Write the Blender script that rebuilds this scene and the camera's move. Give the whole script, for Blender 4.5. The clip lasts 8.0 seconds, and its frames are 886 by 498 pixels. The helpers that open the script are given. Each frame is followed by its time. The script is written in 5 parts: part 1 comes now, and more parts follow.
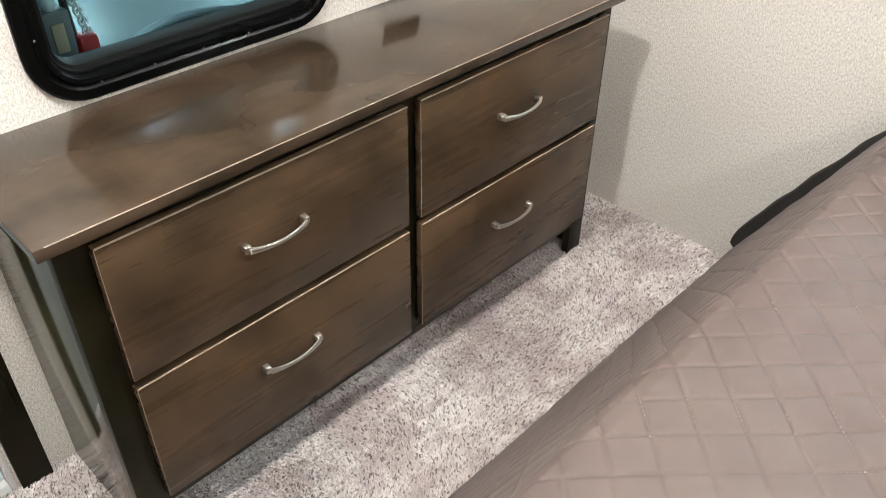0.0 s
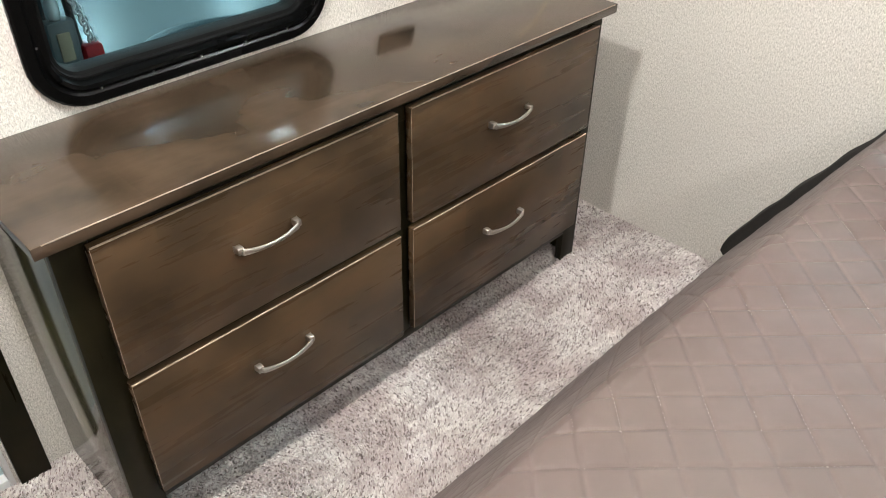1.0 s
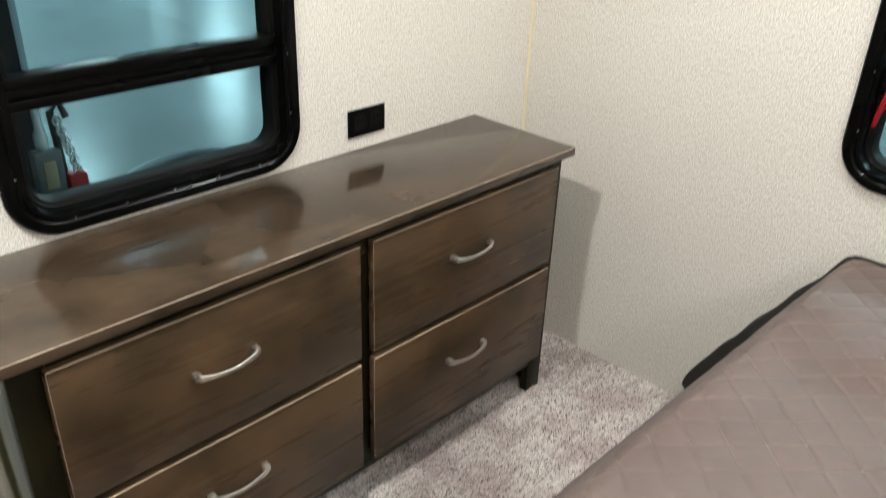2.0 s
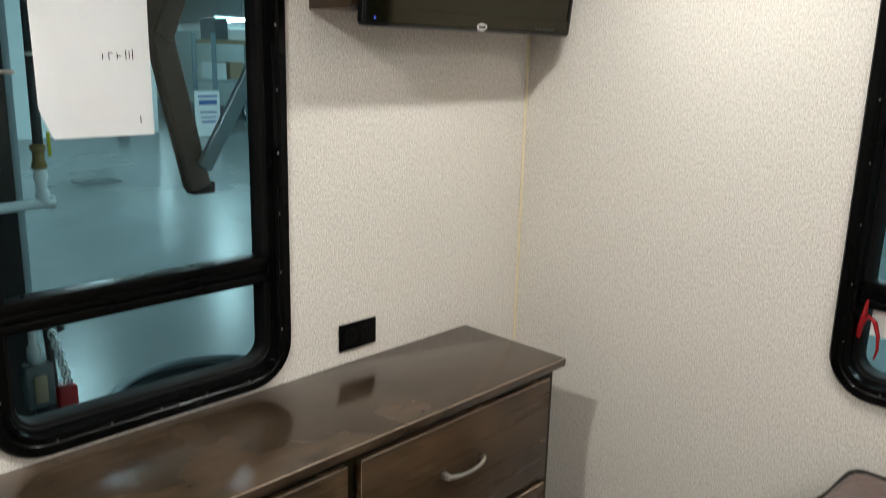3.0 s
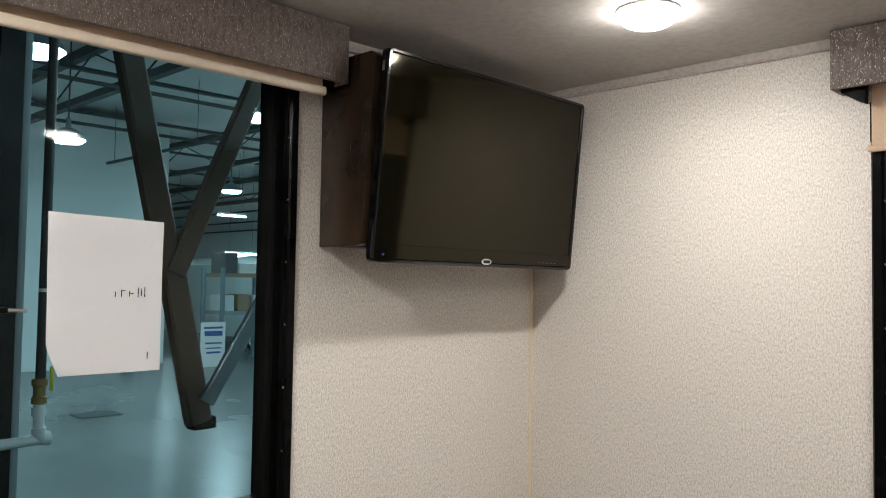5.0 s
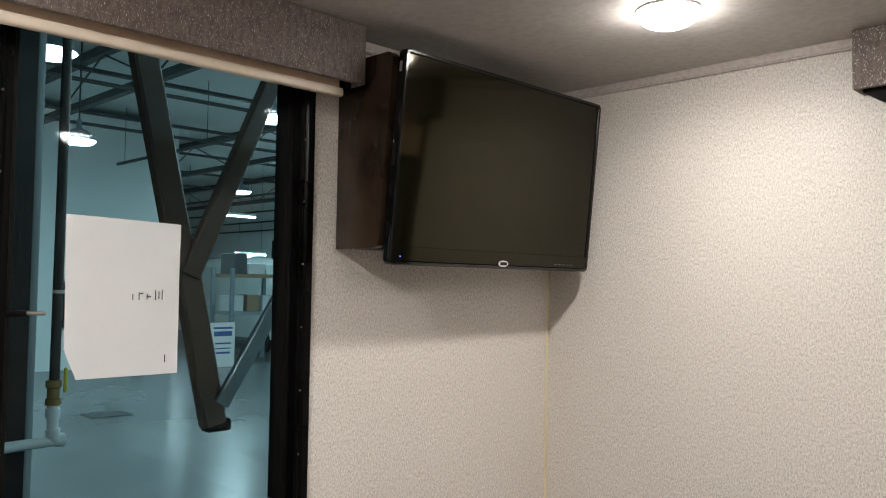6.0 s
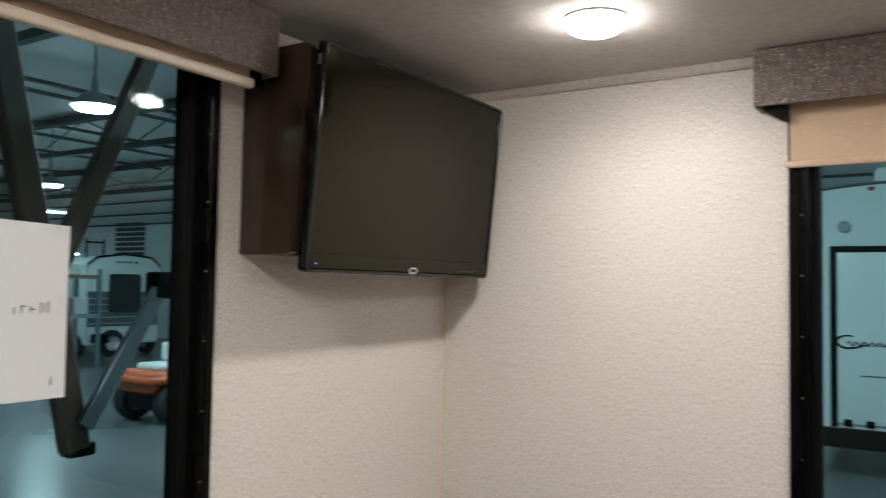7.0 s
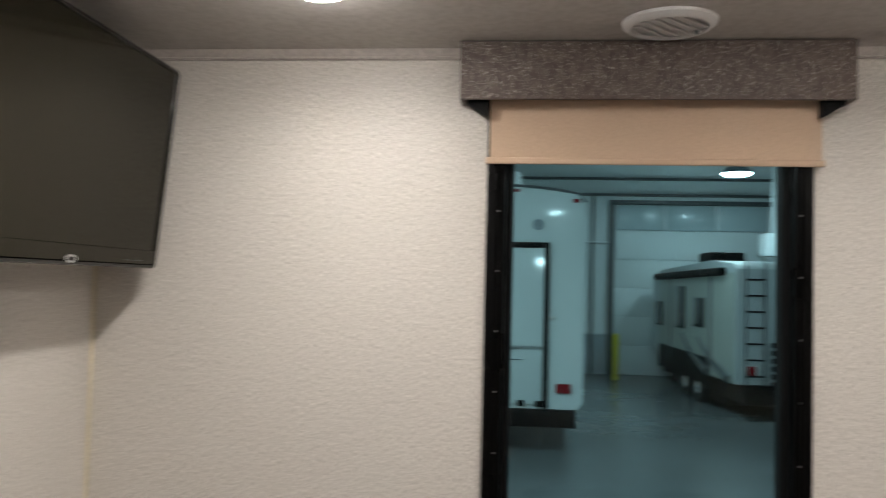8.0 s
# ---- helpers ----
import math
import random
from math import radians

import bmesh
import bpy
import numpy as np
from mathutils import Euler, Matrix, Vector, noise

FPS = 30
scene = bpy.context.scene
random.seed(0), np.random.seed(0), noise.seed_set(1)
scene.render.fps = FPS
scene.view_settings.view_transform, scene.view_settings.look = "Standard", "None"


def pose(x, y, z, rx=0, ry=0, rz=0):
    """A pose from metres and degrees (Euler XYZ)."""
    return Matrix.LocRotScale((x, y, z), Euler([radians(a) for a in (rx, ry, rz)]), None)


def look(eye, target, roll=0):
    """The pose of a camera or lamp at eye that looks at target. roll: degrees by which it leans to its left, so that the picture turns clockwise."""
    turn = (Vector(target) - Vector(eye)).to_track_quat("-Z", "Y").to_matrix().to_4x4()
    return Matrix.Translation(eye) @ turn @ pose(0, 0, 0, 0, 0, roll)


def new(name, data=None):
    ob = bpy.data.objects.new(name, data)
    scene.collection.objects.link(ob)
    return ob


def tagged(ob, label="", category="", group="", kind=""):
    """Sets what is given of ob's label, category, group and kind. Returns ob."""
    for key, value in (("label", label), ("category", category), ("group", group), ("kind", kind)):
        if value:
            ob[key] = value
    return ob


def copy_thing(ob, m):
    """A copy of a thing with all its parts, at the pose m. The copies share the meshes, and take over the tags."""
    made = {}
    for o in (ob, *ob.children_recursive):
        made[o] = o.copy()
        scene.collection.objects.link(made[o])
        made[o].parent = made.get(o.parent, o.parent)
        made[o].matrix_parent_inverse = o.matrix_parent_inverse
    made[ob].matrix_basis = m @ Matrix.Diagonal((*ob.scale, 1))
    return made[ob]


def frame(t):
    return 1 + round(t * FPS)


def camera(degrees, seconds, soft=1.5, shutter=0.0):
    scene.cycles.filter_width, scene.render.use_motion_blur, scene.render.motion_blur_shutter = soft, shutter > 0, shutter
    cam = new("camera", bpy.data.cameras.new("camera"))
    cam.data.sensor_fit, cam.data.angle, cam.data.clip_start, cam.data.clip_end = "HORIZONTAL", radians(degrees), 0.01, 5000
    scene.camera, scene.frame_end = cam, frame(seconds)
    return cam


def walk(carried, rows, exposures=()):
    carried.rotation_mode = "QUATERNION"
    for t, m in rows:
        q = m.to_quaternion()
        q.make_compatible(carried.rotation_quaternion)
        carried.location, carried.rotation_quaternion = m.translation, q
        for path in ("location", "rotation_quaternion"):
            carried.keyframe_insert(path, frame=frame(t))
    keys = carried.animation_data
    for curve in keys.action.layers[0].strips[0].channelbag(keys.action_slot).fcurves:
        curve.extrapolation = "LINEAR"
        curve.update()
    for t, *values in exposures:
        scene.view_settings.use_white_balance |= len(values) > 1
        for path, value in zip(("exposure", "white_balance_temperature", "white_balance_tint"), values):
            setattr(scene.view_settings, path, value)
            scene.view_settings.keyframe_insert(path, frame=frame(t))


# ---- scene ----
cam = camera(57.5, 8.0, soft=0.9, shutter=0.4)
PATH = [
    (0, (1.261, -1.779, 1.336), (0.164, -0.627, 0.124), 0.7),
    (0.5, (1.293, -1.796, 1.34), (0.187, -0.634, 0.145), 0.8),
    (1, (1.311, -1.782, 1.348), (0.189, -0.631, 0.157), 0.7),
    (1.2, (1.312, -1.774, 1.351), (0.197, -0.616, 0.161), 0.8),
    (2.3, (1.385, -1.769, 1.402), (0.118, -0.438, 0.613), 2.1),
    (2.5, (1.384, -1.766, 1.415), (0.093, -0.416, 0.701), 1.6),
    (3, (1.382, -1.755, 1.419), (0.037, -0.352, 0.947), 1.5),
    (3.5, (1.375, -1.753, 1.422), (-0.002, -0.32, 1.197), 1.3),
    (4, (1.363, -1.758, 1.421), (-0.024, -0.316, 1.42), 1.1),
    (4.5, (1.367, -1.75, 1.423), (-0.02, -0.312, 1.501), 1.0),
    (6, (1.345, -1.755, 1.43), (-0.066, -0.341, 1.515), 0.9),
    (6.2, (1.299, -1.768, 1.429), (-0.115, -0.352, 1.515), 0.9),
    (6.5, (1.224, -1.791, 1.427), (-0.167, -0.357, 1.513), 1.1),
    (6.6, (1.190, -1.801, 1.434), (-0.141, -0.315, 1.516), 1.1),
    (6.7, (1.170, -1.808, 1.440), (-0.095, -0.261, 1.521), 1.2),
    (6.8, (1.158, -1.808, 1.440), (-0.040, -0.207, 1.529), 1.2),
    (6.9, (1.155, -1.806, 1.443), (0.022, -0.158, 1.533), 1.1),
    (7, (1.155, -1.807, 1.443), (0.076, -0.125, 1.536), 0.9),
    (7.3, (1.137, -1.785, 1.447), (0.247, 0.004, 1.528), 0.9),
    (7.5, (1.09, -1.763, 1.439), (0.351, 0.093, 1.523), 1.0),
    (7.6, (1.061, -1.753, 1.44), (0.411, 0.137, 1.526), 0.8),
    (7.8, (0.987, -1.721, 1.443), (0.561, 0.231, 1.525), 1.0),
    (8, (0.931, -1.693, 1.451), (0.736, 0.296, 1.533), 1.4),
]
walk(cam, [(t, look(eye, target, roll)) for t, eye, target, roll in PATH],
     [(0.0, 1.65, 6300, 8), (1.2, 1.59, 6300, 8), (2.4, 1.12, 6350, 4), (3.2, 0.65, 6450, 8), (4.2, 0.47, 6500, 10), (4.6, 0.48, 6550, 11), (6.6, 0.43, 6600, 12), (7.4, 0.32, 6600, 12), (8.0, 0.22, 6600, 12)])

# ---- world and large lights ----
CEIL = 1.945          # ceiling of the bedroom, whose floor is z = 0
GROUND = -0.75        # floor of the hall in which the caravan stands
world = bpy.data.worlds.new("world")
scene.world = world
world.use_nodes = True
world.node_tree.nodes["Background"].inputs[0].default_value = (0.25, 0.4, 0.45, 1)
world.node_tree.nodes["Background"].inputs[1].default_value = 0.02


# ---- materials ----
class Nodes:
    def __init__(self, name):
        self.mat = bpy.data.materials.new(name)
        self.mat.use_nodes = True
        self.tree = self.mat.node_tree
        self.bsdf = self.tree.nodes["Principled BSDF"]
        self.out = self.tree.nodes["Material Output"]

    def add(self, kind, **inputs):
        node = self.tree.nodes.new(kind)
        for key, value in inputs.items():
            node.inputs[key.replace("_", " ")].default_value = value
        return node

    def link(self, a, b):
        self.tree.links.new(a, b)

    def coords(self, scale=(1, 1, 1), turn=(0, 0, 0)):
        pos = self.add("ShaderNodeTexCoord")
        mapping = self.add("ShaderNodeMapping")
        mapping.inputs["Scale"].default_value = scale
        mapping.inputs["Rotation"].default_value = turn
        self.link(pos.outputs["Object"], mapping.inputs["Vector"])
        return mapping.outputs[0]

    def noise(self, at, scale, detail=4.0, rough=0.55):
        n = self.add("ShaderNodeTexNoise", Scale=scale, Detail=detail, Roughness=rough)
        self.link(at, n.inputs["Vector"])
        return n.outputs["Fac"]

    def ramp(self, fac, stops):
        r = self.add("ShaderNodeValToRGB")
        while len(r.color_ramp.elements) < len(stops):
            r.color_ramp.elements.new(0.5)
        for e, (p, c) in zip(r.color_ramp.elements, stops):
            e.position, e.color = p, (*c, 1) if len(c) == 3 else c
        self.link(fac, r.inputs[0])
        return r.outputs[0]

    def mix(self, fac, a, b, how="MIX"):
        m = self.tree.nodes.new("ShaderNodeMix")
        m.data_type, m.blend_type = "RGBA", how
        for v, i in ((fac, 0), (a, 6), (b, 7)):
            if isinstance(v, (int, float)):
                m.inputs[i].default_value = v
            elif isinstance(v, tuple):
                m.inputs[i].default_value = (*v, 1)
            else:
                self.link(v, m.inputs[i])
        return m.outputs[2]

    def bump(self, height, strength, distance=0.002):
        b = self.add("ShaderNodeBump", Strength=strength, Distance=distance)
        self.link(height, b.inputs["Height"])
        self.link(b.outputs[0], self.bsdf.inputs["Normal"])


def plain(name, colour, rough=0.5, metal=0.0, vary=0.12, scale=30.0, bump=0.15, coat=0.0, spec=0.5):
    """A painted, moulded or metal surface with light wear at two scales."""
    n = Nodes(name)
    at = n.coords()
    a, b = n.noise(at, scale), n.noise(at, scale * 0.12, 2)
    dark = tuple(c * (1 - vary) for c in colour)
    light = tuple(min(1, c * (1 + vary)) for c in colour)
    n.link(n.mix(b, n.ramp(a, [(0.3, dark), (0.7, light)]), colour), n.bsdf.inputs["Base Color"])
    n.link(n.ramp(b, [(0.3, (max(0.02, rough * 0.8),) * 3), (0.7, (min(1, rough * 1.2),) * 3)]), n.bsdf.inputs["Roughness"])
    n.bsdf.inputs["Metallic"].default_value = metal
    n.bsdf.inputs["Coat Weight"].default_value = coat
    n.bsdf.inputs["Specular IOR Level"].default_value = spec
    if bump:
        n.bump(a, bump, 0.0006)
    return n.mat


def wallpaper(name, base, fleck, pale):
    """Vinyl wallpaper with short upright flecks, like slubbed linen."""
    n = Nodes(name)
    at = n.coords()
    fine = n.noise(n.coords((470, 470, 260)), 1.0, 3, 0.75)
    mid = n.noise(n.coords((360, 360, 160)), 1.0, 4, 0.72)
    big = n.noise(at, 1.7, 2)
    clump = n.noise(n.coords((250, 250, 110)), 1.0, 3, 0.7)
    col = n.ramp(mid, [(0.33, fleck), (0.5, base), (0.67, pale)])
    col = n.mix(n.ramp(fine, [(0.48, (0, 0, 0)), (0.60, (0.55, 0.55, 0.55))]), col, pale)
    col = n.mix(n.ramp(fine, [(0.36, (0.55, 0.55, 0.55)), (0.46, (0, 0, 0))]), col, fleck)
    col = n.mix(n.ramp(clump, [(0.34, (0.50,) * 3), (0.5, (0,) * 3)]), col, tuple(c * 0.62 for c in base))
    col = n.mix(n.ramp(clump, [(0.52, (0,) * 3), (0.68, (0.35,) * 3)]), col, pale)
    n.link(n.mix(n.ramp(big, [(0.3, (0, 0, 0)), (0.7, (0.2, 0.2, 0.2))]), col, base), n.bsdf.inputs["Base Color"])
    n.link(n.ramp(mid, [(0.35, (0.55,) * 3), (0.65, (0.38,) * 3)]), n.bsdf.inputs["Roughness"])
    n.bsdf.inputs["Specular IOR Level"].default_value = 0.35
    n.bump(mid, 0.05, 0.001)
    return n.mat


def wood(name, dark, mid, light, along, rough=0.28, spec=0.4, streak=0.1):
    """Stained wood veneer whose grain runs along an axis (0, 1 or 2), in blotched staves."""
    n = Nodes(name)
    s = [38.0, 38.0, 38.0]
    s[along] = 2.6
    g = n.noise(n.coords(tuple(s)), 1.0, 6, 0.6)
    s2 = [10.0, 10.0, 10.0]
    s2[along] = 7.0
    blotch = n.noise(n.coords(tuple(s2)), 1.0, 3, 0.5)
    s3 = [190.0, 190.0, 190.0]
    s3[along] = 7.0
    pore = n.noise(n.coords(tuple(s3)), 1.0, 3, 0.6)
    snap = n.tree.nodes.new("ShaderNodeVectorMath")
    snap.operation = "SNAP"
    snap.inputs[1].default_value = [0.34 if k == along else 0.071 for k in range(3)]
    bend = n.tree.nodes.new("ShaderNodeVectorMath")
    bend.operation = "MULTIPLY_ADD"
    bend.inputs[1].default_value = (1, 1, 1)
    n.link(n.coords(), bend.inputs[0])
    bend.inputs[2].default_value = (0.013, 0.021, 0.017)
    n.link(bend.outputs[0], snap.inputs[0])
    stave = n.tree.nodes.new("ShaderNodeTexWhiteNoise")
    n.link(snap.outputs[0], stave.inputs["Vector"])
    blotch = n.mix(0.10, blotch, stave.outputs["Value"])
    col = n.ramp(blotch, [(0.35, dark), (0.5, mid), (0.65, light)])
    col = n.mix(n.ramp(g, [(0.34, (streak,) * 3), (0.6, (0, 0, 0))]), col, dark)
    col = n.mix(n.ramp(pore, [(0.26, (0.12,) * 3), (0.40, (0, 0, 0))]), col, tuple(c * 0.5 for c in dark))
    n.link(col, n.bsdf.inputs["Base Color"])
    n.link(n.ramp(g, [(0.3, (rough * 1.25,) * 3), (0.7, (rough * 0.85,) * 3)]), n.bsdf.inputs["Roughness"])
    n.bsdf.inputs["Specular IOR Level"].default_value = spec
    n.bump(pore, 0.05, 0.0006)
    return n.mat


def fabric(name, base, alt, glint, thread=900.0, streak=(1, 1, 1), rough=0.85, shine=0.0):
    """Woven cloth: threads, uneven dye, and a few brighter threads."""
    n = Nodes(name)
    t = n.noise(n.coords(streak), thread, 2)
    m = n.noise(n.coords(streak), thread * 0.22, 3)
    b = n.noise(n.coords(), 6.0, 3)
    col = n.ramp(m, [(0.36, alt), (0.6, base)])
    col = n.mix(n.ramp(t, [(0.6, (0, 0, 0)), (0.75, (0.8,) * 3)]), col, glint)
    n.link(n.mix(n.ramp(b, [(0.3, (0,) * 3), (0.7, (0.3,) * 3)]), col, alt), n.bsdf.inputs["Base Color"])
    n.bsdf.inputs["Roughness"].default_value = rough
    n.bsdf.inputs["Sheen Weight"].default_value = shine
    n.bump(m, 0.3, 0.0008)
    return n.mat


def glow(name, colour, strength):
    n = Nodes(name)
    n.bsdf.inputs["Base Color"].default_value = (0.8, 0.8, 0.8, 1)
    n.bsdf.inputs["Emission Color"].default_value = (*colour, 1)
    n.bsdf.inputs["Emission Strength"].default_value = strength
    return n.mat


def pane_glass(name, tint):
    """Tinted flat glass: clear through, mirror-like at a grazing view."""
    n = Nodes(name)
    clear = n.add("ShaderNodeBsdfTransparent")
    clear.inputs[0].default_value = (*tint, 1)
    gloss = n.add("ShaderNodeBsdfGlossy", Roughness=0.01)
    fres = n.add("ShaderNodeFresnel", IOR=1.19)
    m = n.add("ShaderNodeMixShader")
    n.link(fres.outputs[0], m.inputs[0])
    n.link(clear.outputs[0], m.inputs[1])
    n.link(gloss.outputs[0], m.inputs[2])
    n.link(m.outputs[0], n.out.inputs["Surface"])
    return n.mat


def carpet_mat():
    n = Nodes("carpet_pile")
    at = n.coords()
    info = n.add("ShaderNodeNewGeometry")
    big = n.noise(at, 7.0, 4, 0.65)
    mid = n.noise(at, 26.0, 3, 0.6)
    tone = n.ramp(info.outputs["Random Per Island"], [(0.0, (0.20, 0.165, 0.155)), (0.12, (0.40, 0.35, 0.335)), (0.22, (0.66, 0.61, 0.59)), (0.65, (0.82, 0.78, 0.755)), (1.0, (0.95, 0.93, 0.91))])
    stroke = n.noise(n.coords((34, 5, 8), (0, 0, 0.9)), 1.0, 3, 0.6)
    lay = n.mix(n.ramp(mid, [(0.38, (0.35,) * 3), (0.6, (0.0,) * 3)]), n.ramp(big, [(0.42, (0.70, 0.625, 0.615)), (0.55, (0.98, 0.955, 0.935))]), (0.76, 0.70, 0.685))
    lay = n.mix(n.ramp(stroke, [(0.36, (0.55,) * 3), (0.5, (0.0,) * 3)]), lay, (0.58, 0.515, 0.50))
    n.link(n.mix(1.0, tone, lay, "MULTIPLY"), n.bsdf.inputs["Base Color"])
    n.bsdf.inputs["Roughness"].default_value = 0.9
    n.bsdf.inputs["Sheen Weight"].default_value = 0.2
    return n.mat


def concrete_mat():
    n = Nodes("polished_concrete")
    at = n.coords()
    a, b, c = n.noise(at, 0.35, 4), n.noise(at, 2.2, 5), n.noise(at, 40, 3)
    col = n.ramp(a, [(0.3, (0.105, 0.116, 0.118)), (0.7, (0.165, 0.178, 0.18))])
    col = n.mix(n.ramp(b, [(0.3, (0.3,) * 3), (0.65, (0,) * 3)]), col, (0.085, 0.094, 0.098))
    n.link(col, n.bsdf.inputs["Base Color"])
    n.bsdf.inputs["Roughness"].default_value = 0.25
    n.bsdf.inputs["Specular IOR Level"].default_value = 0.22
    return n.mat


def quilt_mat():
    n = Nodes("quilted_microfibre")
    at = n.coords()
    a, b, t = n.noise(at, 14, 4), n.noise(at, 3.0, 3), n.noise(at, 1400, 2)
    col = n.ramp(a, [(0.3, (0.094, 0.0625, 0.055)), (0.7, (0.116, 0.0775, 0.068))])
    col = n.mix(n.ramp(b, [(0.35, (0.3,) * 3), (0.65, (0,) * 3)]), col, (0.112, 0.086, 0.068))
    n.link(col, n.bsdf.inputs["Base Color"])
    n.bsdf.inputs["Roughness"].default_value = 0.62
    n.bsdf.inputs["Sheen Weight"].default_value = 0.06
    n.bsdf.inputs["Sheen Roughness"].default_value = 0.4
    n.bump(t, 0.15, 0.0005)
    return n.mat


M_WALL = wallpaper("linen_wallpaper", (0.645, 0.60, 0.545), (0.34, 0.30, 0.26), (0.88, 0.84, 0.785))
M_CEIL = fabric("ceiling_cloth", (0.56, 0.53, 0.50), (0.49, 0.46, 0.43), (0.62, 0.59, 0.56), 260.0)
M_TRIM = fabric("trim_cloth", (0.55, 0.50, 0.46), (0.44, 0.40, 0.37), (0.68, 0.64, 0.60), 420.0)
M_STRIP = plain("yellowed_strip", (0.74, 0.65, 0.46), 0.4, vary=0.06)
M_WOOD = wood("stained_maple", (0.038, 0.0235, 0.0122), (0.060, 0.0360, 0.0185), (0.086, 0.0495, 0.0250), 1, 0.27, 0.30)
M_WOODTOP = wood("stained_maple_top", (0.027, 0.0175, 0.0105), (0.045, 0.0295, 0.0185), (0.066, 0.043, 0.0275), 1, 0.15, 0.45, 0.25)
M_WOODDARK = wood("dark_stained_frame", (0.007, 0.006, 0.0028), (0.011, 0.009, 0.0042), (0.016, 0.013, 0.006), 2, 0.3, 0.1)
M_WOODRAIL = wood("dark_stained_rail", (0.007, 0.006, 0.0028), (0.011, 0.009, 0.0042), (0.016, 0.013, 0.006), 1, 0.32, 0.2)
M_SIDE = wood("laminate_side", (0.036, 0.033, 0.013), (0.046, 0.042, 0.017), (0.056, 0.051, 0.021), 2, 0.12, 0.5)
M_BOXWOOD = wood("espresso_veneer", (0.024, 0.0155, 0.010), (0.035, 0.0225, 0.015), (0.049, 0.031, 0.020), 2, 0.17, 0.5)
# pale tone that paints the light caught by the dresser's edges
M_EDGE = plain("bevel_highlight", (0.34, 0.255, 0.19), 0.3)
M_NICKEL = plain("brushed_nickel", (0.66, 0.62, 0.56), 0.34, 1.0, 0.02, 25, 0.0)
M_BLACK = plain("black_gasket_paint", (0.0016, 0.0016, 0.0016), 0.30, vary=0.3, scale=60, bump=0.05, spec=0.09)
M_RUBBER = plain("black_rubber", (0.0025, 0.0025, 0.0025), 0.55, spec=0.12)
M_SCREW = plain("screw_steel", (0.36, 0.36, 0.36), 0.35, 1.0)
M_TVCASE = plain("gloss_black_plastic", (0.005, 0.005, 0.005), 0.10, vary=0.1, bump=0.0, spec=0.45)
M_SCREEN = plain("matte_lcd", (0.0036, 0.0034, 0.0014), 0.09, vary=0.03, scale=5, bump=0.0, spec=0.31)
M_SCREEN.node_tree.nodes["Principled BSDF"].inputs["Specular Tint"].default_value = (1.0, 0.88, 0.60, 1)
M_SILVER = plain("silver_badge", (0.7, 0.7, 0.7), 0.3, 0.8)
# the glitter's sparkle is painted as near-white flecks in the weave
M_VALANCE = fabric("glitter_upholstery", (0.150, 0.115, 0.098), (0.085, 0.062, 0.054), (1.0, 0.95, 0.88), 520.0, (1, 1, 0.4), 0.6)
M_SHADE = fabric("beige_roller_blind", (0.62, 0.45, 0.32), (0.57, 0.41, 0.29), (0.68, 0.51, 0.38), 900.0)
M_RAIL = plain("cream_hem_bar", (0.66, 0.57, 0.45), 0.4, vary=0.05)
M_PAPER = plain("white_paper", (0.90, 0.885, 0.885), 0.7, vary=0.02, scale=12, bump=0.1)
tree = M_PAPER.node_tree
thin, both = tree.nodes.new("ShaderNodeBsdfTranslucent"), tree.nodes.new("ShaderNodeMixShader")
thin.inputs[0].default_value, both.inputs[0].default_value = (0.9, 0.9, 0.9, 1), 0.2
tree.links.new(tree.nodes["Principled BSDF"].outputs[0], both.inputs[1])
tree.links.new(thin.outputs[0], both.inputs[2])
tree.links.new(both.outputs[0], tree.nodes["Material Output"].inputs["Surface"])
M_INK = plain("marker_ink", (0.02, 0.02, 0.02), 0.5)
M_QUILT = quilt_mat()
M_LINING = fabric("dark_lining", (0.013, 0.010, 0.007), (0.008, 0.006, 0.005), (0.025, 0.019, 0.014), 700.0)
M_THREAD = plain("pale_thread", (0.33, 0.27, 0.24), 0.6)
M_CARPET = carpet_mat()
M_BACKING = plain("carpet_ground", (0.46, 0.415, 0.39), 0.95, vary=0.45, scale=210, bump=1.0, spec=0.1)
M_WHITE = plain("white_plastic", (0.74, 0.73, 0.72), 0.4, vary=0.04)
M_FILM = plain("pale_blue_film", (0.70, 0.80, 0.84), 0.2, vary=0.10, scale=9, bump=0.6)
M_GLASS = pane_glass("tinted_glass", (0.92, 0.965, 0.97))
M_DOME = glow("lit_dome", (1.0, 0.975, 0.93), 124.0)
M_CORE = glow("lit_core", (1.0, 0.975, 0.93), 1080.0)
M_RIM = glow("faint_lit_rim", (1.0, 0.975, 0.93), 22.0)
M_COREMID = glow("middling_lit_core", (1.0, 0.975, 0.93), 400.0)
M_DOMEDIM = glow("dim_lit_dome", (1.0, 0.975, 0.93), 64.0)
M_COREDIM = glow("dim_lit_core", (1.0, 0.975, 0.93), 520.0)
M_CONC = concrete_mat()
M_HALLWALL = plain("hall_panel_white", (0.70, 0.75, 0.75), 0.5, vary=0.05, scale=3)
M_FROST = plain("frosted_pane", (0.46, 0.54, 0.56), 0.2, vary=0.1, scale=1.5)
M_HALLLOW = plain("hall_panel_grey", (0.30, 0.34, 0.36), 0.5, vary=0.06, scale=3)
M_DECK = plain("roof_deck_steel", (0.70, 0.75, 0.75), 0.6, 0.0, scale=4)
M_BEAM = plain("dark_roof_steel", (0.055, 0.063, 0.066), 0.5, 0.2)
M_GELCOAT = plain("white_gelcoat", (0.66, 0.72, 0.71), 0.16, vary=0.02, scale=3, bump=0.02, coat=0.5)
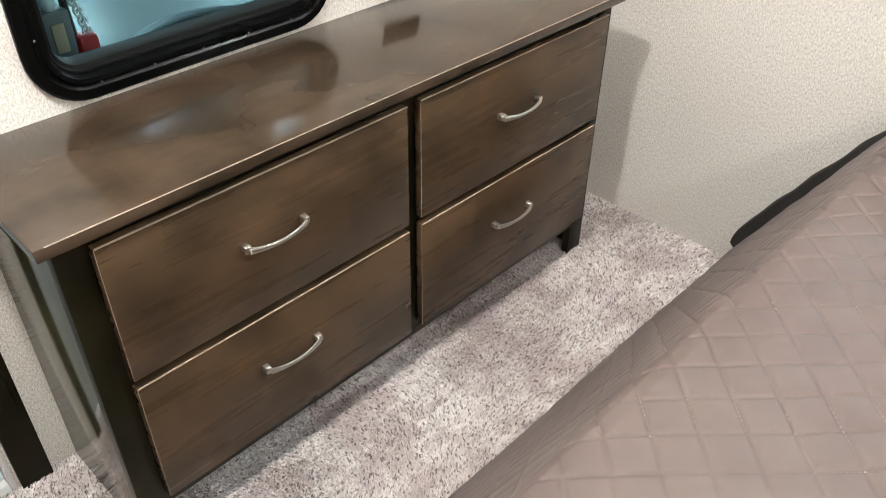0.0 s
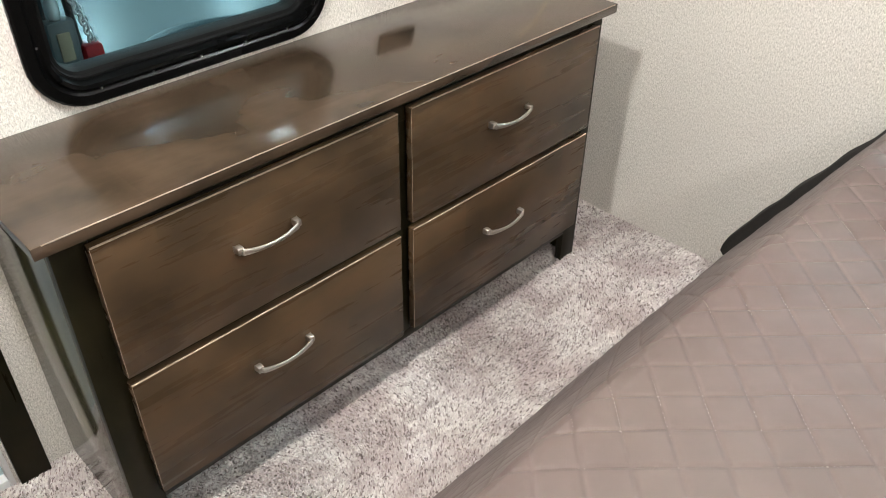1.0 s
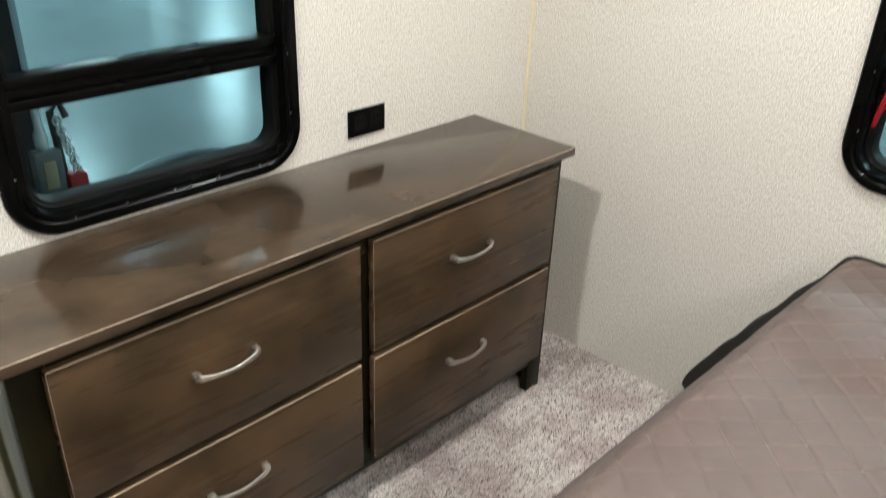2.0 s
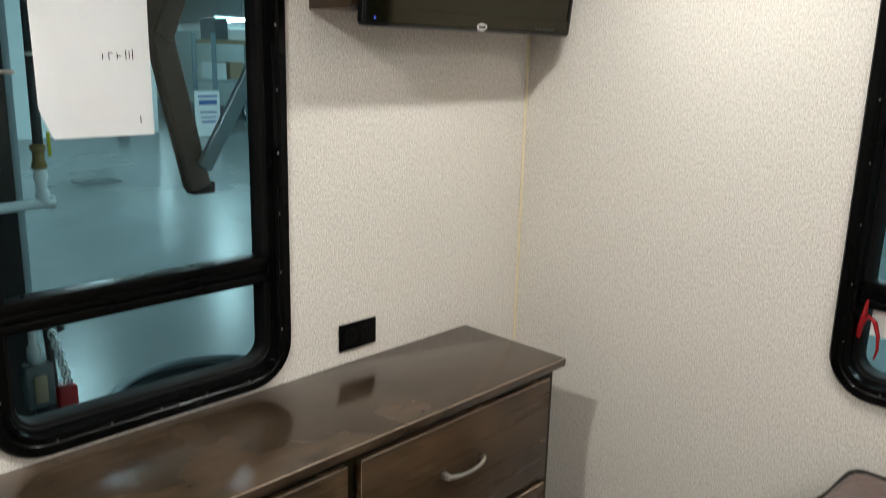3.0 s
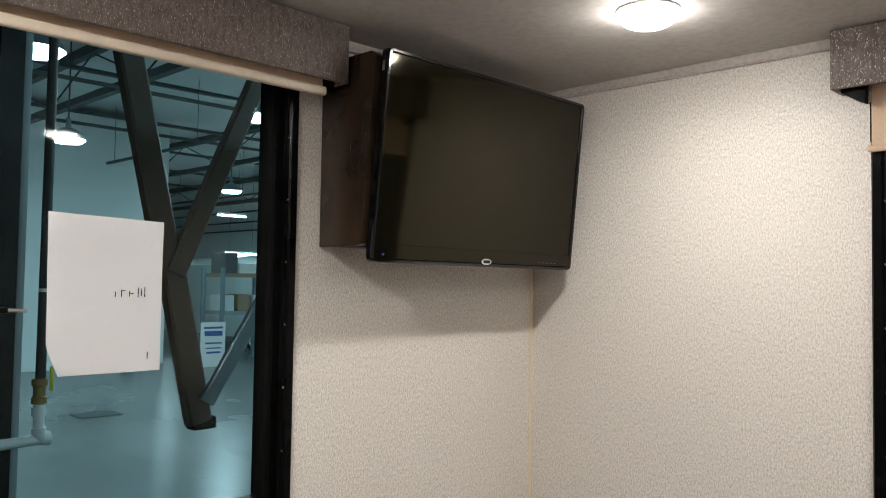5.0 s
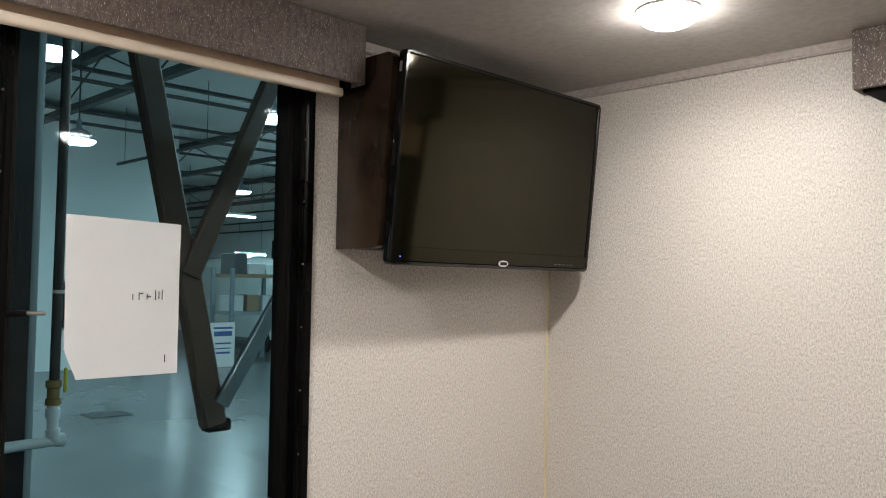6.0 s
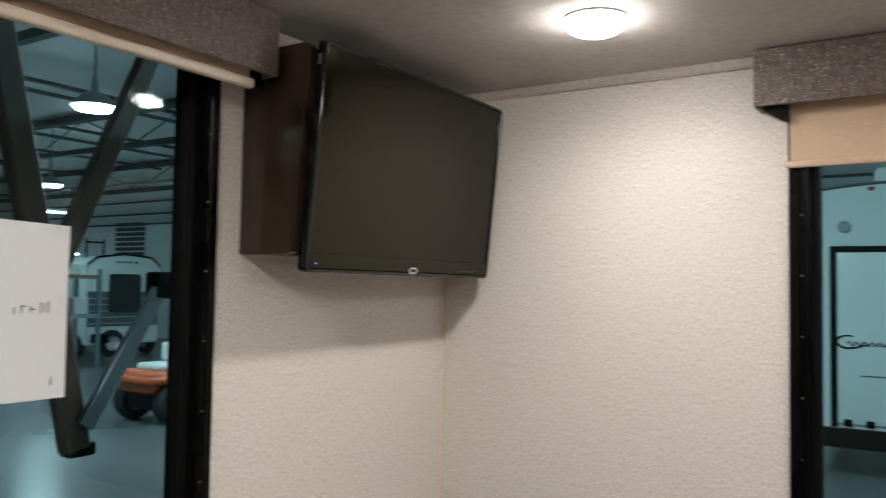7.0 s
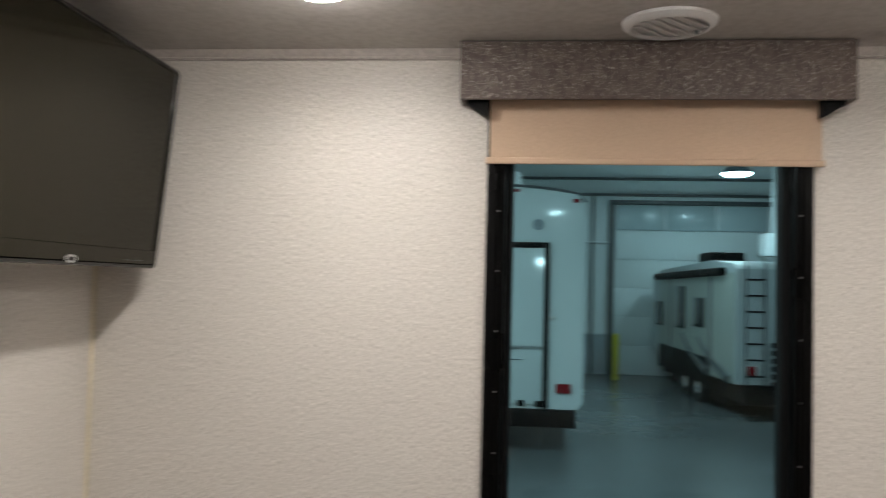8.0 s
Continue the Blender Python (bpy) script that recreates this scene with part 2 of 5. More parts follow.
M_SHELL = plain("dull_white_shell", (0.52, 0.56, 0.57), 0.3, vary=0.05, scale=2, bump=0.03)
M_SIDESHADE = plain("shaded_side_skin", (0.40, 0.42, 0.38), 0.4, vary=0.12, scale=3, bump=0.03)
M_BODYGREY = plain("grey_body", (0.10, 0.11, 0.115), 0.35, vary=0.08)
M_RED = plain("red_lens", (0.24, 0.008, 0.012), 0.25)
M_ORANGE = plain("orange_paint", (0.55, 0.09, 0.02), 0.35)
M_YELLOW = plain("safety_yellow", (0.55, 0.48, 0.03), 0.5)
M_DARKGLASS = plain("dark_window", (0.012, 0.014, 0.015), 0.08, bump=0.0)
M_ARM = plain("bronze_arm", (0.062, 0.039, 0.025), 0.45, 0.0)
M_COLUMN = plain("dark_column_casing", (0.010, 0.010, 0.010), 0.5, spec=0.2)
M_STEELBLUE = plain("galvanised_tube", (0.22, 0.30, 0.34), 0.4, 0.5)
M_PVC = plain("white_pvc", (0.72, 0.74, 0.75), 0.35)
M_BRASS = plain("dull_brass", (0.36, 0.24, 0.09), 0.4, 0.8)
M_PIPE = plain("black_iron_pipe", (0.03, 0.028, 0.027), 0.5, 0.4)
M_TUB = plain("grey_bin_plastic", (0.13, 0.155, 0.17), 0.5)
# the bin's grey plastic again, with its inner shade put into the colour
M_TUBIN = plain("shaded_bin_plastic", (0.014, 0.017, 0.019), 0.6, spec=0.2)
M_LAMP = glow("hall_lamp", (0.64, 0.93, 1.0), 88.0)
M_LAMPDIM = glow("dresser_glint_lamp", (0.80, 0.93, 1.0), 9.0)
M_CARD = plain("cardboard", (0.36, 0.27, 0.18), 0.8)
M_BLUE = plain("poster_blue", (0.05, 0.12, 0.35), 0.5)
M_TYRE = plain("tyre_rubber", (0.015, 0.015, 0.015), 0.75)
M_LEDB = glow("blue_led", (0.05, 0.1, 1.0), 6.0)


# ---- mesh helpers ----
def add_box(bm, lo, hi, bevel=0.0, segs=2):
    made = bmesh.ops.create_cube(bm, size=1.0)["verts"]
    for v in made:
        v.co = Vector(((lo[i] + hi[i]) / 2 + v.co[i] * (hi[i] - lo[i]) for i in range(3)))
    if bevel:
        edges = list({e for v in made for e in v.link_edges})
        bmesh.ops.bevel(bm, geom=edges, offset=bevel, segments=segs, affect="EDGES", profile=0.5)
    return bm


def box(lo, hi, bevel=0.0, segs=2):
    return add_box(bmesh.new(), lo, hi, bevel, segs)


def add_tube(bm, points, radius, sides=12, closed=False):
    """A round bar along points; radius may be a list."""
    pts = [Vector(p) for p in points]
    rings, count = [], len(pts)
    for i, p in enumerate(pts):
        a = pts[(i - 1) % count] if closed or i else p
        b = pts[(i + 1) % count] if closed or i < count - 1 else p
        d = (b - a).normalized()
        u = d.orthogonal().normalized() if not rings else (ref - ref.dot(d) * d).normalized()
        ref = u
        w = d.cross(u)
        r = radius[i] if isinstance(radius, (list, tuple)) else radius
        rings.append([bm.verts.new(p + r * (math.cos(2 * math.pi * k / sides) * u + math.sin(2 * math.pi * k / sides) * w)) for k in range(sides)])
    for i in range(count if closed else count - 1):
        a, b = rings[i], rings[(i + 1) % count]
        for k in range(sides):
            bm.faces.new((a[k], a[(k + 1) % sides], b[(k + 1) % sides], b[k]))
    if not closed:
        bm.faces.new(rings[0][::-1])
        bm.faces.new(rings[-1])
    return bm


def tube(points, radius, sides=12, closed=False):
    return add_tube(bmesh.new(), points, radius, sides, closed)


def lathe(profile, m=Matrix(), sides=32):
    """Turns (radius, height) pairs round z."""
    bm = bmesh.new()
    rings = []
    for r, h in profile:
        if r < 1e-6:
            rings.append([bm.verts.new((0, 0, h))])
        else:
            rings.append([bm.verts.new((r * math.cos(2 * math.pi * k / sides), r * math.sin(2 * math.pi * k / sides), h)) for k in range(sides)])
    for a, b in zip(rings, rings[1:]):
        for k in range(sides):
            q = [a[k % len(a)], a[(k + 1) % len(a)], b[(k + 1) % len(b)], b[k % len(b)]]
            q = list(dict.fromkeys(q))
            if len(q) > 2:
                bm.faces.new(q)
    bm.transform(m)
    bmesh.ops.recalc_face_normals(bm, faces=bm.faces)
    return bm


def rounded(w0, w1, h0, h1, r, n=8):
    """A rounded rectangle as (u, v) points."""
    out = []
    for cx, cy, a0 in ((w1 - r, h1 - r, 0), (w0 + r, h1 - r, 90), (w0 + r, h0 + r, 180), (w1 - r, h0 + r, 270)):
        for k in range(n + 1):
            a = radians(a0 + 90 * k / n)
            out.append((cx + r * math.cos(a), cy + r * math.sin(a)))
    return out


def ring_frame(rect, radius, profile, place):
    """A moulded frame: the closed profile of (inset, depth) carried round a rounded rectangle; place(u, v, depth) gives the point."""
    bm = bmesh.new()
    w0, w1, h0, h1 = rect
    loops = []
    for inset, depth in profile:
        pts = rounded(w0 + inset, w1 - inset, h0 + inset, h1 - inset, max(0.004, radius - inset))
        loops.append([bm.verts.new(place(u, v, depth)) for u, v in pts])
    for a, b in zip(loops, loops[1:] + loops[:1]):
        for k in range(len(a)):
            bm.faces.new((a[k], a[(k + 1) % len(a)], b[(k + 1) % len(b)], b[k]))
    bmesh.ops.recalc_face_normals(bm, faces=bm.faces)
    return bm


def slab(rect, radius, d0, d1, place):
    """A plate with rounded corners between two depths."""
    bm = bmesh.new()
    pts = rounded(*rect, radius)
    a = [bm.verts.new(place(u, v, d0)) for u, v in pts]
    b = [bm.verts.new(place(u, v, d1)) for u, v in pts]
    bm.faces.new(a)
    bm.faces.new(b[::-1])
    for k in range(len(a)):
        bm.faces.new((a[k], b[k], b[(k + 1) % len(b)], a[(k + 1) % len(a)]))
    bmesh.ops.recalc_face_normals(bm, faces=bm.faces)
    return bm


def mesh_of(name, bm, material, smooth=35):
    me = bpy.data.meshes.new(name)
    bm.to_mesh(me)
    bm.free()
    me.materials.append(material)
    if smooth:
        me.shade_smooth()
        me.set_sharp_from_angle(angle=radians(smooth))
    return me


def part(name, bm, material, parent, label=""):
    ob = new(name, mesh_of(name, bm, material))
    ob.parent = parent
    if parent.type == "EMPTY" or parent.location.length > 0:
        ob.matrix_parent_inverse = Matrix.Translation(-parent.location)
    return tagged(ob, label)


def thing(name, at, label, category, group="", kind=""):
    ob = new(name)
    ob.empty_display_size = 0.05
    ob.location = at
    return tagged(ob, label, category, group, kind)


def solid(name, bm, material, label, category, group="", kind=""):
    return tagged(new(name, mesh_of(name, bm, material)), label, category, group, kind)


def structure(name, bm, material, label, category):
    return solid(name, bm, material, label, category, "", "structure")


def on_west(u, v, d):
    """A point of the west wall: u along y, v up, d into the room."""
    return (d, u, v)


def on_north(u, v, d):
    """A point of the north wall: u along x, v up, d into the room."""
    return (u, -d, v)


# ---- the bedroom's shell ----
EAST, SOUTH, THICK = 3.0, -3.3, 0.05
WIN_W = (-1.395, -0.788, 0.719, 1.925)      # west window: y from, y to, z from, z to
WIN_N = (0.855, 1.514, 0.732, 1.925)        # north window: x from, x to, z from, z to
DOOR = (-2.33, -1.648)


def wall_with_hole(holes, place, u0, u1, z1, z0=0.0):
    """A wall of upright strips round its openings (u from, u to, z from, z to), 5 cm thick."""
    bm = bmesh.new()

    def block(a, b, c, d):
        p, q = place(a, c, 0.0), place(b, d, -THICK)
        add_box(bm, [min(i, j) for i, j in zip(p, q)], [max(i, j) for i, j in zip(p, q)])

    at = u0
    for a, b, c, d in sorted(holes):
        block(at, a, z0, z1)
        if c > z0:
            block(a, b, z0, c)
        if d < z1:
            block(a, b, d, z1)
        at = b
    block(at, u1, z0, z1)
    return bm


inner = 0.03
structure("wall_west", wall_with_hole([(WIN_W[0] + inner, WIN_W[1] - inner, WIN_W[2] + inner, WIN_W[3] - inner), (*DOOR, 0.0, 1.84)], on_west, SOUTH, 0.0, 2.05),
          M_WALL, "pale greige wall with linen-look flecked wallpaper and a window", "wall")
structure("wall_north", wall_with_hole([(WIN_N[0] + inner, WIN_N[1] - inner, WIN_N[2] + inner, WIN_N[3] - inner)], on_north, 0.0, EAST, 2.05),
          M_WALL, "pale greige wall with linen-look flecked wallpaper beside the bed", "wall")
structure("wall_east", box((EAST, SOUTH, 0), (EAST + THICK, THICK, 2.05)), M_WALL, "plain greige papered wall at the bed's head", "wall")
structure("wall_south", box((-THICK, SOUTH - THICK, 0), (EAST + THICK, SOUTH, 2.05)), M_WALL, "plain greige papered wall closing the bedroom", "wall")
structure("ceiling", box((-THICK, SOUTH - THICK, CEIL), (EAST + THICK, THICK, 2.06)), M_CEIL, "low grey-brown cloth-covered caravan ceiling", "ceiling")
structure("floor", box((0, SOUTH, -0.06), (EAST, 0, 0.0)), M_BACKING, "caravan floor under grey shag carpet", "floor")
structure("corner_trim", box((0.0005, -0.0125, 0.0), (0.0022, -0.0005, CEIL - 0.03), 0.0006, 1), M_STRIP, "narrow yellowed adhesive strip down the wall corner", "trim")


def ceiling_trim(name, along_y):
    """A cloth-covered cove strip where wall and ceiling meet, with a beaded lower edge."""
    prof = [(0.0006, -0.022), (0.011, -0.022), (0.013, -0.019), (0.011, -0.0165), (0.014, -0.010), (0.016, -0.0006), (0.0006, -0.0006)]
    bm = bmesh.new()
    rings = []
    for s in ((0.0, SOUTH) if along_y else (0.0, EAST)):
        rings.append([bm.verts.new((d, s, CEIL + h) if along_y else (s, -d, CEIL + h)) for d, h in prof])
    for k in range(len(prof)):
        bm.faces.new((rings[0][k], rings[0][(k + 1) % len(prof)], rings[1][(k + 1) % len(prof)], rings[1][k]))
    bm.faces.new(rings[0])
    bm.faces.new(rings[1][::-1])
    bmesh.ops.recalc_face_normals(bm, faces=bm.faces)
    structure(name, bm, M_TRIM, "grey cloth-covered trim strip between wall and ceiling", "trim")


ceiling_trim("trim_west", True)
ceiling_trim("trim_north", False)


structure("caravan_chassis", box((-THICK, SOUTH - THICK, -0.36), (EAST + THICK, THICK, -0.0605), 0.01), M_GELCOAT, "white skirt and frame under the caravan floor", "chassis")
for x, y in ((0.2, -0.3), (2.8, -0.3), (0.2, -3.0), (2.8, -3.0)):
    solid("support_leg", box((x - 0.05, y - 0.05, GROUND), (x + 0.05, y + 0.05, -0.361), 0.005), M_BEAM, "dark steel stabiliser leg under the caravan", "leg", "stabiliser legs")


# ---- carpet pile ----
def carpet_pile(x0, x1, y0, y1, step):
    """Leaning tufts of shag, each a small three-sided spike."""
    rng = np.random.default_rng(4)
    xs, ys = np.meshgrid(np.arange(x0, x1, step), np.arange(y0, y1, step))
    n = xs.size
    base = np.stack([xs.ravel(), ys.ravel(), np.zeros(n)], 1)
    base[:, :2] += rng.uniform(-0.5, 0.5, (n, 2)) * step
    base[:, 0] = base[:, 0].clip(x0 + 0.003, x1)
    base[:, 1] = base[:, 1].clip(y0, y1 - 0.003)
    r = rng.uniform(0.55, 0.95, n) * step
    turn = rng.uniform(0, 2 * np.pi, n)
    tall = rng.uniform(0.0065, 0.0098, n)
    lean = rng.normal(0, 0.0022, (n, 2)) + np.stack([0.004 * np.sin(base[:, 1] * 9 + 3 * base[:, 0]), 0.004 * np.cos(base[:, 0] * 11)], 1)
    verts = np.empty((n, 6, 3))
    for k in range(3):
        a = turn + k * 2.094
        verts[:, k, 0], verts[:, k, 1], verts[:, k, 2] = base[:, 0] + r * np.cos(a), base[:, 1] + r * np.sin(a), 0.0
        verts[:, 3 + k, 0] = base[:, 0] + lean[:, 0] + 0.75 * r * np.cos(a + 0.5)
        verts[:, 3 + k, 1] = base[:, 1] + lean[:, 1] + 0.75 * r * np.sin(a + 0.5)
        verts[:, 3 + k, 2] = tall - 0.002 * k
    verts[..., 0] = verts[..., 0].clip(0.002, None)
    verts[..., 1] = verts[..., 1].clip(None, -0.002)
    off = (np.arange(n) * 6)[:, None, None]
    tris = np.array([[0, 1, 4], [0, 4, 3], [1, 2, 5], [1, 5, 4], [2, 0, 3], [2, 3, 5], [3, 4, 5]])[None] + off
    me = bpy.data.meshes.new("carpet_pile")
    me.from_pydata(verts.reshape(-1, 3).tolist(), [], tris.reshape(-1, 3).tolist())
    me.materials.append(M_CARPET)
    tagged(new("carpet_pile", me), "plush mottled grey-beige shag carpet, brushed in patches", "carpet", "", "stuff")


carpet_pile(0.0, 0.84, -1.98, 0.0, 0.0035)


# ---- windows ----
def caravan_window(name, rect, place, bar, label):
    """A black-framed caravan window: outer ring with screws, a sash ring behind it, a cross bar and two panes."""
    w = thing(name, place((rect[0] + rect[1]) / 2, rect[2], 0.0), label, "window", "", "structure")
    ring = [(0.0, 0.0006), (0.0, 0.008), (0.004, 0.013), (0.020, 0.015), (0.024, 0.011), (0.027, 0.011), (0.031, 0.0145), (0.038, 0.0145), (0.041, 0.004), (0.041, -0.055), (0.030, -0.055), (0.0305, 0.0006)]
    frame_ring = part("window_frame", ring_frame(rect, 0.095, ring, place), M_BLACK, w, "black moulded frame with rounded corners")
    sash = [(0.0415, -0.004), (0.046, -0.004), (0.048, -0.010), (0.054, -0.012), (0.057, -0.022), (0.057, -0.046), (0.0415, -0.046)]
    part("sash", ring_frame(rect, 0.095, sash, place), M_RUBBER, w)
    u0, u1, v0, v1 = rect
    bm = bmesh.new()
    z0, z1 = bar
    for a, b, d in ((z0, z0 + 0.018, -0.002), (z0 + 0.020, z0 + 0.034, -0.006), (z0 + 0.036, z1, -0.001)):
        p, q = place(u0 + 0.0425, a, d), place(u1 - 0.0425, b, -0.044)
        add_box(bm, [min(i, j) for i, j in zip(p, q)], [max(i, j) for i, j in zip(p, q)], 0.002)
    part("cross_bar", bm, M_BLACK, w)
    for lo, hi, d in ((z1 - 0.004, v1 - 0.05, -0.030), (v0 + 0.052, z0 + 0.004, -0.026)):
        for dd in (0.0, -0.012):
            p = part("pane", slab((u0 + 0.05, u1 - 0.05, lo, hi), 0.008 if lo > z0 else 0.04, d + dd, d + dd - 0.0004, place), M_GLASS, w, "tinted glass")
            p.visible_shadow = False
    screws = []
    for k in range(5):
        screws.append((u0 + 0.11 + k * (u1 - u0 - 0.22) / 4, v0 + 0.0255))
    for k in range(8):
        screws += [(u0 + 0.0255, v0 + 0.12 + k * 0.125), (u1 - 0.0255, v0 + 0.12 + k * 0.125)]
    first = None
    for u, v in screws:
        if first is None:
            head = mesh_of("screw", lathe([(0.0, 0.0018), (0.0014, 0.0016), (0.0023, 0.0004), (0.0023, -0.001)], sides=10), M_SCREW)
            first = head
        ob = new("screw", first)
        x, y, z = place(u, v, 0.0112)
        face = Euler((0, radians(90), 0)) if place is on_west else Euler((radians(90), 0, 0))
        ob.parent = frame_ring
        ob.matrix_local = Matrix.Translation((x, y, z)) @ face.to_matrix().to_4x4()
    return w


caravan_window("window_1", WIN_W, on_west, (0.945, 1.001), "black-framed tinted caravan window above the dresser")
caravan_window("window_2", WIN_N, on_north, (0.93, 0.986), "black-framed tinted caravan window beside the bed")


def window_latch():
    """A small black latch bar on the west window's sash."""
    w = thing("window_latch", (-0.012, -1.345, 1.375), "small black and chrome window latch on the sash", "latch")
    part("lever", box((-0.016, -1.352, 1.368), (-0.004, -1.318, 1.378), 0.003), M_BLACK, w)
    part("pin", tube([(-0.010, -1.319, 1.373), (-0.010, -1.290, 1.372)], 0.003, 10), M_NICKEL, w, "chrome pin")


window_latch()


# ---- valances and blinds ----
def valance_box(name, lo, hi, open_back, label):
    """A cloth-covered pelmet: front board, two ends and top, open below."""
    v = thing(name, ((lo[0] + hi[0]) / 2, (lo[1] + hi[1]) / 2, lo[2]), label, "valance")
    t = 0.012
    if open_back == "x":
        part("front_board", box((hi[0] - t, lo[1], lo[2]), hi, 0.003), M_VALANCE, v)
        part("end_board", box((0.001, lo[1], lo[2]), (hi[0] - t - 0.0005, lo[1] + t, hi[2]), 0.002), M_VALANCE, v)
        part("end_board", box((0.001, hi[1] - t, lo[2]), (hi[0] - t - 0.0005, hi[1], hi[2]), 0.002), M_VALANCE, v)
    else:
        part("front_board", box(lo, (hi[0], lo[1] + t, hi[2]), 0.003), M_VALANCE, v)
        part("end_board", box((lo[0], lo[1] + t + 0.0005, lo[2]), (lo[0] + t, -0.001, hi[2]), 0.002), M_VALANCE, v)
        part("end_board", box((hi[0] - t, lo[1] + t + 0.0005, lo[2]), (hi[0], -0.001, hi[2]), 0.002), M_VALANCE, v)
    return v


valance_box("valance", (0.0, -1.47, 1.823), (0.104, -0.737, CEIL - 0.003), "x", "grey-brown glitter-flecked upholstered window valance at the ceiling")
valance_box("valance", (0.798, -0.072, 1.824), (1.573, 0.0, CEIL - 0.002), "y", "grey-brown glitter-flecked upholstered valance over bed window")


def blind_west():
    b = thing("roller_blind", (0.05, -1.08, 1.80), "rolled-up beige roller blind with cream hem bar", "blind")
    part("roll", tube([(0.045, -1.43, 1.868), (0.045, -0.765, 1.868)], 0.026, 20), M_SHADE, b)
    part("cloth", box((0.0695, -1.42, 1.812), (0.0715, -0.778, 1.868)), M_SHADE, b)
    part("hem_bar", box((0.062, -1.425, 1.797), (0.080, -0.772, 1.815), 0.005, 3), M_RAIL, b, "cream hem bar")
    part("bracket", box((0.018, -0.764, 1.816), (0.076, -0.7505, 1.90), 0.003), M_BLACK, b, "black end bracket")


def blind_north():
    b = thing("roller_blind", (1.19, -0.03, 1.70), "beige roller blind lowered a hand's width", "blind")
    part("roll", tube([(0.862, -0.040, 1.885), (1.512, -0.040, 1.885)], 0.016, 20), M_SHADE, b)
    part("cloth", box((0.860, -0.0215, 1.708), (1.524, -0.0195, 1.868)), M_SHADE, b)
    part("hem_bar", box((0.852, -0.026, 1.699), (1.530, -0.0165, 1.713), 0.004, 3), M_SHADE, b)
    for x, way in ((0.8125, 1), (1.5585, -1)):
        bm = bmesh.new()
        pts = [(0.0, 1.824), (0.0, 1.820), (0.030, 1.800), (0.044, 1.794), (0.046, 1.86), (0.0, 1.86)]
        a = [bm.verts.new((x + way * u, -0.052, z)) for u, z in pts]
        c = [bm.verts.new((x + way * u, -0.030, z)) for u, z in pts]
        bm.faces.new(a)
        bm.faces.new(c[::-1])
        for k in range(6):
            bm.faces.new((a[k], c[k], c[(k + 1) % 6], a[(k + 1) % 6]))
        bmesh.ops.recalc_face_normals(bm, faces=bm.faces)
        part("bracket", bm, M_RUBBER, b, "dark end bracket")
    part("guide", box((0.8555, -0.016, 1.72), (0.8585, -0.0145, 1.80)), M_BLACK, b)


blind_west()
blind_north()


# ---- dresser ----
def bow_handle(parent, y0, y1, z):
    """A bow pull: two flared feet and an arched flat bar that dips in the middle."""
    mid, half, x0 = (y0 + y1) / 2, (y1 - y0) / 2, 0.3262
    bm = bmesh.new()
    rings = []
    for k in range(17):
        s = -1 + 2 * k / 16
        wide = 0.0042 + 0.0035 * s * s
        thick = 0.0030 + 0.0008 * s * s
        x = x0 + 0.024 - 0.010 * s * s - (0.012 * max(0, abs(s) - 0.9) / 0.1)
        zz = z - 0.006 * (1 - s * s) + 0.004
        rings.append([bm.verts.new((x + thick * math.cos(a), mid + s * half, zz + wide * math.sin(a))) for a in [2 * math.pi * j / 10 for j in range(10)]])
    for a, b in zip(rings, rings[1:]):
        for j in range(10):
            bm.faces.new((a[j], a[(j + 1) % 10], b[(j + 1) % 10], b[j]))
    bm.faces.new(rings[0][::-1])
    bm.faces.new(rings[-1])
    for s in (-1, 1):
        add_box(bm, (x0, mid + s * (half - 0.006) - 0.0065, z - 0.003), (x0 + 0.016, mid + s * (half - 0.006) + 0.0065, z + 0.011), 0.003)
    bmesh.ops.recalc_face_normals(bm, faces=bm.faces)
    return part("handle", bm, M_NICKEL, parent, "brushed nickel bow handle")


